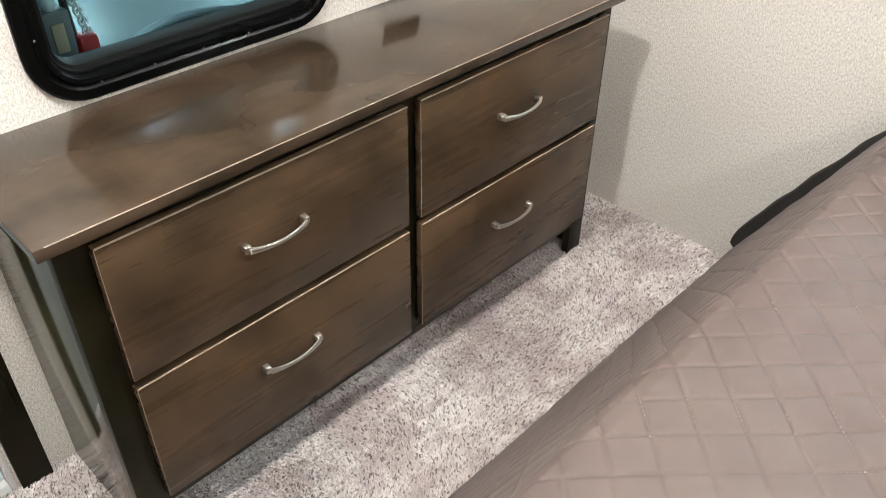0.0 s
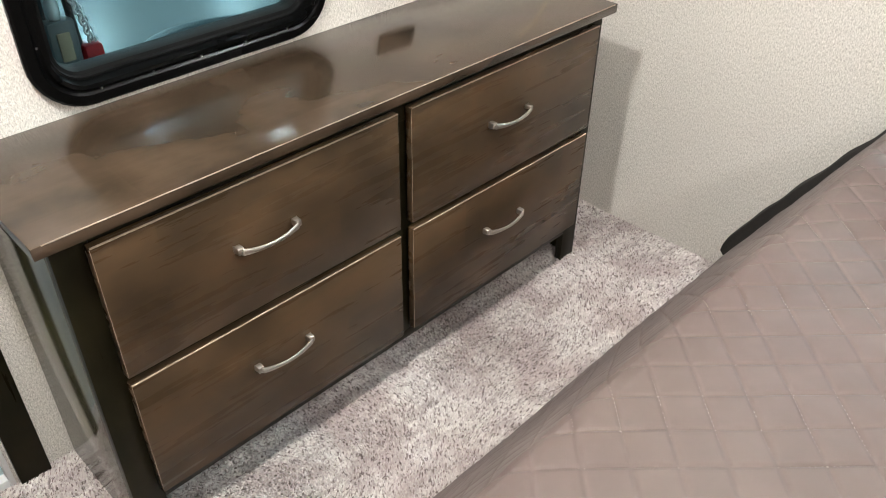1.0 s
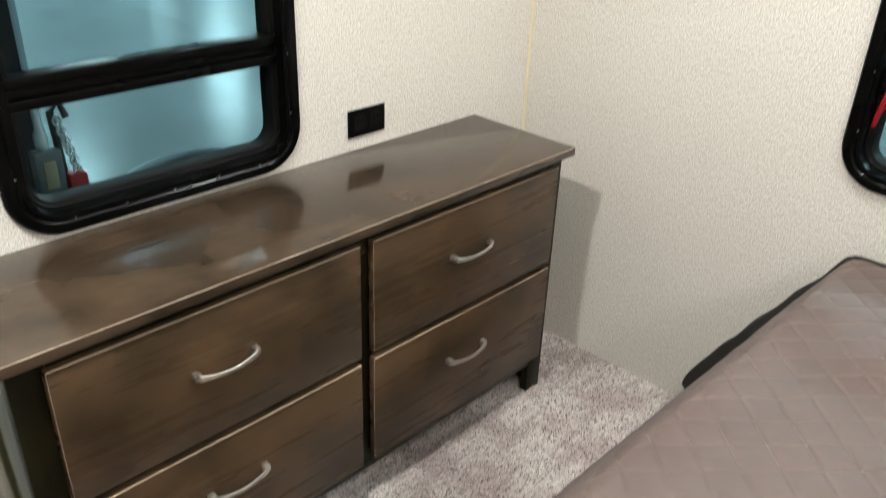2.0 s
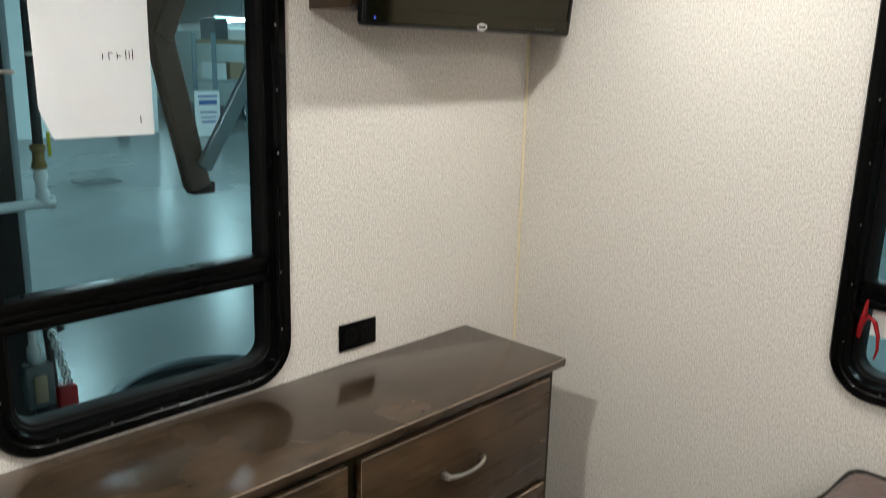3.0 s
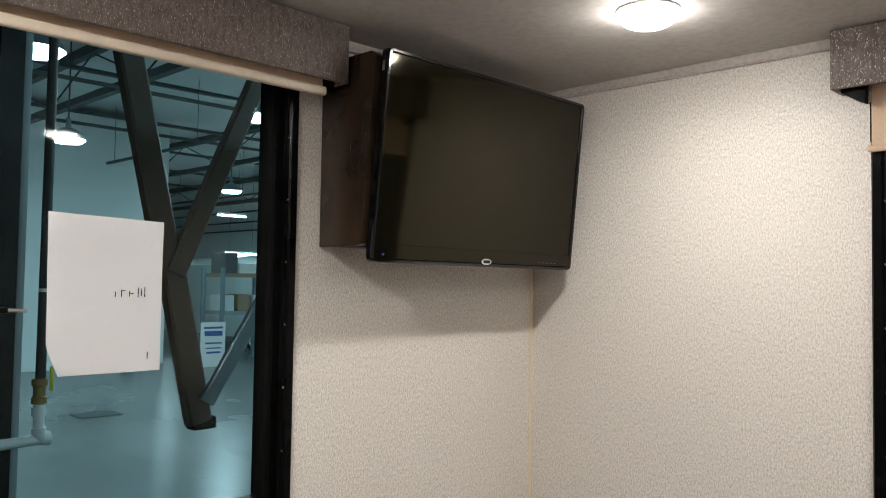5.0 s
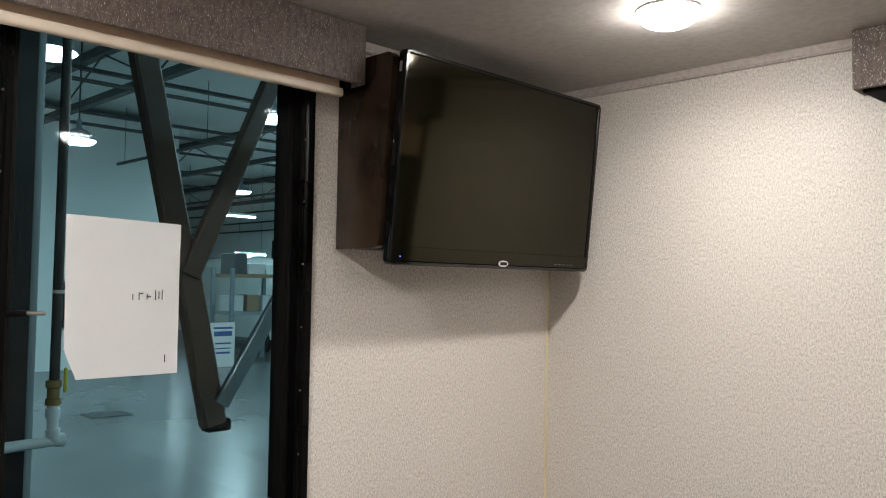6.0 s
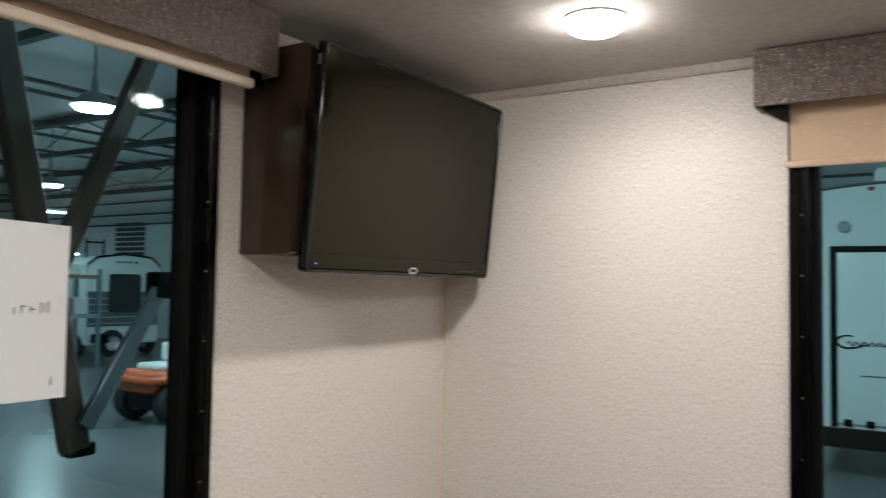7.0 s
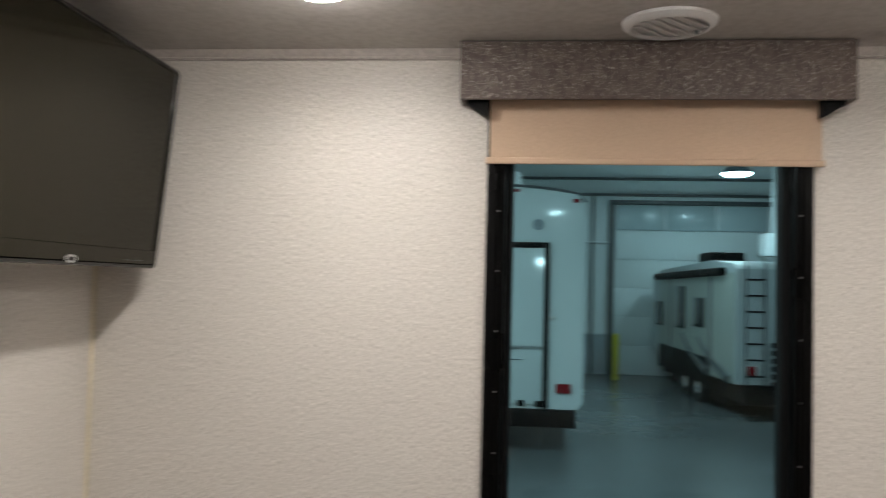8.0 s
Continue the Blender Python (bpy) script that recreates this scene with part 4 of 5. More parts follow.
def roof_steel():
    for k, y in enumerate((-8, -2, 4, 10, 16)):
        b = thing("roof_beam", (-7, y, 4.6), "dark steel roof truss under the hall roof", "beam", "roof trusses")
        part("top_chord", box((-39.9, y - 0.08, 5.38), (25.9, y + 0.08, 5.55)), M_BEAM, b)
        part("bottom_chord", box((-39.9, y - 0.07, 4.55), (25.9, y + 0.07, 4.68)), M_BEAM, b)
        bm = bmesh.new()
        for i in range(16):
            x = -39 + i * 4.0
            add_tube(bm, [(x, y, 4.66), (x + 2.0, y, 5.4)], 0.018, 6)
            add_tube(bm, [(x + 2.0, y, 5.4), (x + 4.0, y, 4.66)], 0.018, 6)
        part("web", bm, M_BEAM, b)
    for x in range(-38, 26, 4):
        solid("roof_purlin", box((x - 0.06, -21.9, 5.30), (x + 0.06, 18.9, 5.37)), M_BEAM, "dark steel purlin under the hall roof", "beam", "roof purlins")
    for y, z in ((1.2, 4.3), (6.6, 4.25), (12.5, 4.2)):
        bm = tube([(-39.98, y, z), (25.98, y, z)], 0.04, 8)
        for x in range(-38, 26, 4):
            add_tube(bm, [(x, y, z), (x, y, 5.60)], 0.008, 6)
        solid("sprinkler_pipe", bm, M_BEAM, "thin dark pipe under the hall roof", "pipe", "hall pipes")
    for x in (-11, -14.5):
        solid("sprinkler_pipe", tube([(x, -21.8, 4.4), (x, 18.8, 4.4)], 0.035, 8), M_BEAM, "thin dark pipe under the hall roof", "pipe", "hall pipes")


roof_steel()


def hall_lamp(lens):
    l = thing("high_bay_lamp", (5.27, 15.27, 3.8), "lit round high-bay lamp hanging in the hall", "hall lamp", "hall lamps")
    at = Matrix.Translation((5.27, 15.27, 3.8))
    part("lens", lathe([(0.28, 0.02), (0.22, -0.035), (0, -0.06)], at, 24), lens, l, "glowing lens")
    part("shade", lathe([(0.29, 0.021), (0.25, 0.10), (0.14, 0.20), (0.05, 0.24), (0.04, 0.40), (0, 0.40)], at, 24), M_STEELBLUE, l, "grey metal shade")
    part("stem", tube([(5.27, 15.27, 4.2), (5.27, 15.27, 5.60)], 0.015, 8), M_BEAM, l)
    return l


first_lamp = hall_lamp(M_LAMP)
# only the first few are in sight; the rest are added to brighten the hall
for x, y in ((-17.9, 9.75), (-8.78, 4.8), (-13.08, 3.65), (-7.62, 1.26), (-30.0, 14.0), (-10.5, 9.5), (-7.0, 8.5), (-9.0, 13.0), (-3.0, 11.0), (-14.0, -3.0), (-14.5, 0.9), (-2.0, 5.5), (0.4, 4.5), (3.5, 3.2), (9.0, 6.0), (2.4, 11.6), (10.0, 1.0), (8.0, -4.0), (2.0, -7.0)):
    copy_thing(first_lamp, Matrix.Translation((x, y, 3.8)))
hall_lamp(M_LAMPDIM).location = (-5.2, 0.1, 3.8)      # unseen dim unit by the caravan, added for the dresser top's reflection


def shutter_door():
    d = thing("hall_door", (4.7, 18.9, GROUND), "white sectional hall door with a row of windows", "hall door")
    for k in range(5):
        part("panel", box((3.25, 18.93, GROUND + 0.01 + k * 0.72), (7.0, 18.985, GROUND + 0.722 + k * 0.72), 0.003), M_HALLWALL, d)
    for k in range(3):
        part("window_pane", box((3.30 + k * 1.25, 18.93, 2.88), (4.46 + k * 1.25, 18.985, 3.50), 0.01), M_FROST, d, "pale frosted window")
    part("track", box((3.10, 18.86, GROUND), (3.22, 18.98, 3.6)), M_BEAM, d)
    part("head", box((3.10, 18.84, 3.52), (7.1, 18.98, 3.62)), M_BEAM, d)
    w = thing("wall_panel", (2.4, 18.9, GROUND), "grey lower wall panel beside the hall door", "panel")
    part("board", box((0.5, 18.93, GROUND), (3.08, 18.99, 0.25)), M_HALLLOW, w)
    part("conduit", tube([(2.7, 18.9, GROUND), (2.7, 18.9, 3.74)], 0.03, 8), M_BEAM, w)
    part("conduit", tube([(2.3, 18.9, 2.55), (3.1, 18.9, 2.55)], 0.03, 8), M_PVC, w)


shutter_door()
solid("bollard", lathe([(0.075, 0), (0.075, 1.02), (0.06, 1.07), (0, 1.09)], Matrix.Translation((3.18, 17.8, GROUND)), 16), M_YELLOW, "yellow painted steel bollard by the hall door", "bollard")
heater = thing("unit_heater", (6.3, 17.0, 2.3), "white unit heater with flue hanging by wall", "heater")
part("casing", box((6.25, 16.6, 2.2), (6.75, 17.2, 2.7), 0.03), M_PVC, heater)
part("flue", tube([(6.5, 16.9, 2.7), (6.5, 16.9, 5.5)], 0.05, 10), M_PVC, heater)


def wheel(parent, x, y, z, r, axis, width=0.2):
    turn = pose(0, 0, 0, 0, 90, 0) if axis == "x" else pose(0, 0, 0, 90, 0, 0)
    at = Matrix.Translation((x, y, z)) @ turn
    w = part("wheel", lathe([(r * 0.58, -width / 2), (r * 0.93, -width / 2), (r, -width * 0.35), (r, width * 0.35), (r * 0.93, width / 2), (r * 0.58, width / 2), (r * 0.58, -width / 2)], at, 28), M_TYRE, parent, "black tyre")
    part("rim", lathe([(r * 0.57, -width * 0.42), (r * 0.5, -width * 0.30), (r * 0.2, -width * 0.22), (0, -width * 0.22), (0, width * 0.22), (r * 0.2, width * 0.22), (r * 0.5, width * 0.30), (r * 0.57, width * 0.42)], at, 20), M_SILVER, w)


def toy_hauler(cx, y, half):
    """The caravan whose ramp door faces the window."""
    t = thing("ramp_door_caravan", (cx, y + 4, GROUND), "tall white caravan with a black-framed rear ramp door", "caravan")
    bm = bmesh.new()
    prof = [(-half, -0.17), (half - 0.08, -0.17), (half, -0.09)]
    roof = [(half * c, 2.76 - 0.12 * c * c - 0.10 * max(0, abs(c) - 0.94) / 0.06) for c in [1 - k / 20 for k in range(41)]]
    prof += roof
    a = [bm.verts.new((cx + u, y, v)) for u, v in prof]
    b = [bm.verts.new((cx + u, y + 8.5, v)) for u, v in prof]
    bm.faces.new(a)
    bm.faces.new(b[::-1])
    for k in range(len(a)):
        bm.faces.new((a[k], b[k], b[(k + 1) % len(b)], a[(k + 1) % len(a)]))
    bmesh.ops.recalc_face_normals(bm, faces=bm.faces)
    part("body", bm, M_GELCOAT, t, "glossy white body")
    part("roof_cap", tube([(cx + u, y - 0.012, v) for u, v in roof], 0.018, 8), M_BODYGREY, t)
    d0, d1, e0, e1 = cx - 0.665, cx + 0.665, -0.16, 1.93
    ramp = part("ramp_door", box((d0, y - 0.03, e0 + 0.05), (d1, y - 0.002, e1), 0.006), M_GELCOAT, t, "white ramp door")
    part("door_seal", box((d0 - 0.075, y - 0.045, e0), (d0 - 0.002, y - 0.001, e1 + 0.075), 0.006), M_RUBBER, ramp, "black door frame")
    part("door_seal", box((d1 + 0.002, y - 0.045, e0), (d1 + 0.075, y - 0.001, e1 + 0.075), 0.006), M_RUBBER, ramp)
    part("door_seal", box((d0 - 0.001, y - 0.045, e1 + 0.002), (d1 + 0.001, y - 0.001, e1 + 0.075), 0.006), M_RUBBER, ramp)
    for k in range(6):
        x = d0 + 0.07 + k * 0.235
        part("hinge", box((x, y - 0.05, e0 + 0.02), (x + 0.09, y - 0.031, e0 + 0.10), 0.004), M_RUBBER, ramp)
    part("bumper", box((cx - half + 0.05, y - 0.06, -0.40), (cx + half - 0.09, y + 0.3, -0.175), 0.01), M_RUBBER, t, "black bumper beam")
    for q in (-0.29, 0.0, 0.29):
        part("marker_light", slab((cx + q - 0.035, cx + q + 0.035, 2.665, 2.71), 0.015, 0.004, 0.03, lambda u, v, d: (u, y - d, v)), M_RED, t, "red marker light")
    for s in (-1, 1):
        part("marker_light", slab((cx + s * (half - 0.12) - 0.045, cx + s * (half - 0.12) + 0.045, 2.535, 2.585), 0.015, 0.004, 0.03, lambda u, v, d: (u, y - d, v)), M_RED, t)
        part("tail_light", slab((cx + s * (half - 0.25) - 0.10, cx + s * (half - 0.25) + 0.10, 0.045, 0.165), 0.02, 0.004, 0.04, lambda u, v, d: (u, y - d, v)), M_RED, t, "red tail light")
        part("loudspeaker", lathe([(0.075, 0.0), (0.075, 0.02), (0.055, 0.03), (0.045, 0.015), (0, 0.02)], Matrix.Translation((cx + s * 0.58, y - 0.002, 2.24)) @ pose(0, 0, 0, 90, 0, 0), 20), M_HALLLOW, t)
        wheel(t, cx + s * (half - 0.16), y + 3.4, GROUND + 0.36, 0.36, "x")
        wheel(t, cx + s * (half - 0.16), y + 4.3, GROUND + 0.36, 0.36, "x")
    part("rear_camera", box((cx - 0.06, y - 0.07, 2.46), (cx + 0.06, y - 0.002, 2.53), 0.015), M_RUBBER, t, "black rear camera")
    part("roof_unit", box((cx - 0.32, y + 0.8, 2.82), (cx + 0.34, y + 1.7, 3.06), 0.06), M_PVC, t, "white roof air conditioner")
    part("side_latch", box((d1 + 0.078, y - 0.03, 1.0), (d1 + 0.16, y - 0.002, 1.03), 0.006), M_NICKEL, t)
    # swashes in place of the maker's lettering
    for x0, z0, wide in ((cx - 0.68, 0.86, 0.66), (cx - 0.02, 0.64, 0.70)):
        pts = []
        for k in range(30):
            a = radians(60 + 290 * k / 29)
            pts.append((x0 + 0.13 + 0.12 * math.cos(a) + (0.10 * max(0, k - 22) / 7 if k > 22 else 0), y - 0.036, z0 + 0.075 * math.sin(a)))
        part("swash", tube(pts, [0.006 + 0.008 * math.sin(math.pi * k / 29) for k in range(30)], 6), M_RUBBER, ramp, "dark green-black swash")
        pts = [(x0 + 0.12 + k * (wide - 0.14) / 27, y - 0.036, z0 + 0.030 * math.sin(k * 1.45) * (1 - 0.3 * k / 27) - 0.02) for k in range(28)]
        part("swash", tube(pts, 0.009, 6), M_RUBBER, ramp)
    part("swash", box((cx - 0.42, y - 0.037, 0.455), (cx + 0.40, y - 0.031, 0.470)), M_BODYGREY, ramp, "thin grey line")


toy_hauler(0.56, 9.0, 1.19)


def ladder_caravan(x0, y0):
    """A caravan seen along its side and from behind, with a ladder and a spare wheel."""
    t = thing("ladder_caravan", (x0 + 1.2, y0 + 3, GROUND), "white caravan with dark lower panels and rear ladder", "caravan")
    w, l = 2.4, 6.05
    bm = bmesh.new()
    prof = [(0, -0.15), (0, 1.80), (0.15, 1.90), (1.4, 1.98), (l - 0.8, 1.86), (l - 0.1, 1.66), (l, 0.9), (l, 0.0), (l - 0.7, -0.15)]
    a = [bm.verts.new((x0, y0 + u, v)) for u, v in prof]
    b = [bm.verts.new((x0 + w, y0 + u, v)) for u, v in prof]
    bm.faces.new(a)
    bm.faces.new(b[::-1])
    for k in range(len(a)):
        bm.faces.new((a[k], b[k], b[(k + 1) % len(b)], a[(k + 1) % len(a)]))
    bmesh.ops.recalc_face_normals(bm, faces=bm.faces)
    part("body", bm, M_SHELL, t, "white body")
    # side sheet greyer than the shell: the side's shade is put into its colour
    part("side_skin", box((x0 - 0.010, y0 + 0.04, -0.14), (x0 - 0.0015, y0 + l - 0.75, 1.74)), M_SIDESHADE, t, "whitish side, greyed to carry its shade")
    part("lower_panel", box((x0 - 0.020, y0 + 1.42, -0.36), (x0 - 0.0105, y0 + l - 0.75, 0.16)), M_RUBBER, t, "dark lower panel")
    # wide black chassis and tank also stand in for the shade underneath
    part("chassis", box((x0 + 0.1, y0 - 0.15, -0.48), (x0 + w - 0.1, y0 + l - 0.7, -0.155)), M_RUBBER, t)
    part("tank", box((x0 + 0.15, y0 + 0.9, -0.64), (x0 + w - 0.15, y0 + l - 1.2, -0.485), 0.03), M_RUBBER, t, "black tank that also stands for the shade below the floor")
    part("awning", tube([(x0 - 0.08, y0 + 0.5, 1.76), (x0 - 0.08, y0 + l - 0.7, 1.70)], 0.075, 12), M_RUBBER, t, "black rolled awning")
    for ya, yb, za, zb in ((1.76, 2.46, 0.73, 1.27), (3.12, 3.78, 0.64, 1.49), (4.98, 5.66, 0.61, 1.13)):
        win = part("window", box((x0 - 0.026, y0 + ya, za), (x0 - 0.001, y0 + yb, zb), 0.006), M_DARKGLASS, t, "dark window")
        part("sill", box((x0 - 0.032, y0 + ya - 0.02, za - 0.03), (x0 - 0.001, y0 + yb + 0.02, za - 0.001)), M_RUBBER, win)
    for k in range(2):
        part("slide_edge", box((x0 - 0.03, y0 + 1.36 + k * 2.9, -0.1), (x0 - 0.001, y0 + 1.42 + k * 2.9, 1.66)), M_BODYGREY, t)
    for k in range(2):
        part("swoosh", tube([(x0 - 0.014, y0 + 0.3 + k * 1.2, -0.1), (x0 - 0.014, y0 + 1.4 + k * 1.2, 0.15), (x0 - 0.014, y0 + 2.2 + k * 1.2, 0.5)], [0.08, 0.05, 0.02], 8), M_BODYGREY, t)
    ladder = part("ladder", tube([(x0 + 0.14, y0 - 0.10, -0.2), (x0 + 0.14, y0 - 0.10, 1.9), (x0 + 0.14, y0 + 0.15, 2.05)], 0.014, 8), M_RUBBER, t, "black rear ladder")
    part("rail", tube([(x0 + 0.45, y0 - 0.10, -0.2), (x0 + 0.45, y0 - 0.10, 1.9), (x0 + 0.45, y0 + 0.15, 2.05)], 0.014, 8), M_RUBBER, ladder)
    for k in range(7):
        part("rung", tube([(x0 + 0.14, y0 - 0.10, 0.0 + k * 0.27), (x0 + 0.45, y0 - 0.10, 0.0 + k * 0.27)], 0.016, 8), M_RUBBER, ladder)
    part("tail_light", box((x0 + 0.20, y0 - 0.03, 0.0), (x0 + 0.34, y0 - 0.001, 0.16), 0.01), M_RED, t, "red tail light")
    rack = part("spare_rack", box((x0 + 0.52, y0 - 0.22, -0.30), (x0 + 1.5, y0 - 0.12, -0.22), 0.01), M_RUBBER, t)
    for k in range(6):
        part("slat", box((x0 + 0.54, y0 - 0.20, -0.16 + k * 0.13), (x0 + 1.5, y0 - 0.14, -0.08 + k * 0.13), 0.008), M_RUBBER, rack)
    part("roof_unit", box((x0 + 0.1, y0 + 1.7, 1.93), (x0 + 0.75, y0 + 2.6, 2.16), 0.06), M_RUBBER, t, "black roof air conditioner")
    for yy in (2.3, 3.2):
        for xx in (x0 + 0.12, x0 + w - 0.12):
            wheel(t, xx, y0 + yy, GROUND + 0.34, 0.34, "x")
    corner = Matrix.Translation((x0, y0, 0))
    t.matrix_basis = corner @ pose(0, 0, 0, 0, 0, 4) @ corner.inverted() @ t.matrix_basis


ladder_caravan(4.55, 12.4)


def small_caravan(x, y0):
    """The caravan across the hall, its end towards the window."""
    t = thing("grey_striped_caravan", (x - 3, y0 + 1.2, GROUND), "white and grey caravan with a dark end window", "caravan")
    w = 2.45
    bm = bmesh.new()
    prof = [(0.04, -0.36), (0.0, 1.9), (0.3, 2.12), (1.2, 2.24), (2.15, 2.16), (w, 1.9), (w - 0.04, -0.36)]
    a = [bm.verts.new((x, y0 + u, v)) for u, v in prof]
    b = [bm.verts.new((x - 6.5, y0 + u, v)) for u, v in prof]
    bm.faces.new(a)
    bm.faces.new(b[::-1])
    for k in range(len(a)):
        bm.faces.new((a[k], b[k], b[(k + 1) % len(b)], a[(k + 1) % len(a)]))
    bmesh.ops.recalc_face_normals(bm, faces=bm.faces)
    part("body", bm, M_GELCOAT, t, "white body")
    part("grey_band", box((x + 0.001, y0 + 0.03, 0.15), (x + 0.012, y0 + w - 0.03, 1.15)), M_BODYGREY, t, "grey lower band")
    for k in range(5):
        part("body_rib", box((x + 0.0125, y0 + 0.03, 0.22 + k * 0.18), (x + 0.020, y0 + w - 0.03, 0.25 + k * 0.18)), M_HALLLOW, t)
    win = part("window", slab((y0 + 0.70, y0 + 1.75, 0.55, 1.66), 0.08, 0.013, 0.05, lambda u, v, d: (x + d, u, v)), M_DARKGLASS, t, "dark rounded window")
    part("roof_edge", tube([(x + 0.01, y0 + u, v + 0.01) for u, v in prof[1:6]], 0.03, 8), M_RUBBER, t)
    for k in range(4):
        part("marker_light", box((x + 0.001, y0 + 0.95 + k * 0.2, 1.98), (x + 0.03, y0 + 1.03 + k * 0.2, 2.04)), M_RUBBER, t)
    part("hitch_box", box((x + 0.05, y0 + 0.15, -0.30), (x + 0.30, y0 + 0.55, -0.05), 0.02), M_RUBBER, t)
    for yy in (0.05, w - 0.05):
        wheel(t, x - 0.5, y0 + yy, GROUND + 0.35, 0.35, "y")
    wheel(t, x + 0.14, y0 + 0.75, -0.32, 0.38, "x", 0.16)
    for k in range(2):
        part("rack_post", tube([(x - 0.3, y0 + 0.15 + k * 0.55, 2.1), (x - 0.3, y0 + 0.15 + k * 0.55, 2.66)], 0.03, 8), M_RUBBER, t)
    part("rack_bar", tube([(x - 0.3, y0 + 0.15, 2.56), (x - 0.3, y0 + 0.70, 2.56)], 0.025, 8), M_RUBBER, t)


small_caravan(-19.5, 11.9)


def utility_tractor(x, y):
    t = thing("ride_on_mower", (x, y, GROUND), "orange ride-on mower with a cream seat", "mower")
    bm = box((x - 0.5, y - 0.35, GROUND + 0.45), (x + 0.35, y + 1.0, GROUND + 0.82), 0.10, 3)
    part("hood", bm, M_ORANGE, t, "orange hood")
    part("fender", box((x - 0.55, y - 0.5, GROUND + 0.62), (x + 0.5, y + 0.35, GROUND + 0.74), 0.05, 3), M_ORANGE, t)
    part("seat", box((x - 0.25, y - 0.2, GROUND + 0.80), (x + 0.25, y + 0.3, GROUND + 0.92), 0.05, 3), M_PVC, t, "cream seat")
    part("backrest", box((x - 0.25, y + 0.26, GROUND + 0.92), (x + 0.25, y + 0.36, GROUND + 1.22), 0.05, 3), M_PVC, t)
    part("chassis", box((x - 0.4, y - 0.3, GROUND + 0.22), (x + 0.4, y + 1.3, GROUND + 0.46), 0.03), M_RUBBER, t)
    part("steering_column", tube([(x, y + 0.6, GROUND + 0.8), (x, y + 0.5, GROUND + 1.12)], 0.025, 8), M_RUBBER, t)
    part("steering_wheel", tube([(x + 0.17 * math.cos(a), y + 0.5 + 0.15 * math.sin(a), GROUND + 1.12 + 0.06 * math.sin(a)) for a in [2 * math.pi * k / 20 for k in range(20)]], 0.016, 6, True), M_RUBBER, t)
    for s in (-1, 1):
        wheel(t, x + s * 0.48, y - 0.05, GROUND + 0.31, 0.31, "x", 0.24)
        wheel(t, x + s * 0.42, y + 1.1, GROUND + 0.22, 0.22, "x", 0.18)


utility_tractor(-9.6, 6.6)


def pallet_rack(x, y0):
    r = thing("pallet_rack", (x, y0 + 0.8, GROUND), "steel pallet rack loaded with pale boxes", "rack")
    for yy in (y0, y0 + 1.6):
        part("upright", box((x - 0.04, yy - 0.05, GROUND), (x + 0.04, yy + 0.05, 1.75)), M_STEELBLUE, r)
        part("upright", box((x - 1.04, yy - 0.05, GROUND), (x - 0.96, yy + 0.05, 1.75)), M_STEELBLUE, r)
    rng = random.Random(3)
    for z in (0.50, 1.50):
        shelf = part("beam", box((x - 1.05, y0 + 0.06, z), (x + 0.05, y0 + 1.54, z + 0.10)), M_CARD if z > 1 else M_HALLLOW, r)
    for z in (0.602, 1.602):
        at = y0 + 0.1
        while at < y0 + 1.1:
            w, h = rng.uniform(0.2, 0.55), rng.uniform(0.18, 0.62)
            solid("carton", box((x - 0.8, at, z), (x - 0.05, at + w, z + h), 0.01, 1), rng.choice([M_CARD, M_PVC, M_HALLWALL, M_BODYGREY]), "carton standing on the pallet rack", "box", "cartons on the rack")
            at += w + rng.uniform(0.02, 0.12)


pallet_rack(-17.6, 9.4)


def tube_light(p, q):
    """A bare fluorescent batten hung on two wires."""
    p, q = Vector(p), Vector(q)
    t = thing("tube_light", (p + q) / 2, "lit fluorescent batten hanging over the stores area", "tube light", "tube lights")
    up = Vector((0, 0, 0.07))
    part("tube", tube([p, q], 0.02, 8), M_LAMP, t, "glowing tube")
    part("batten", tube([p + up, q + up], 0.045, 6), M_HALLWALL, t)
    for e in (p.lerp(q, 0.15), p.lerp(q, 0.85)):
        part("wire", tube([e + up, (e.x, e.y, 5.6)], 0.006, 6), M_BEAM, t)


tube_light((-21.0, 11.15, 3.42), (-21.0, 12.15, 3.42))
tube_light((-24.0, 13.2, 2.35), (-24.0, 14.5, 2.35))


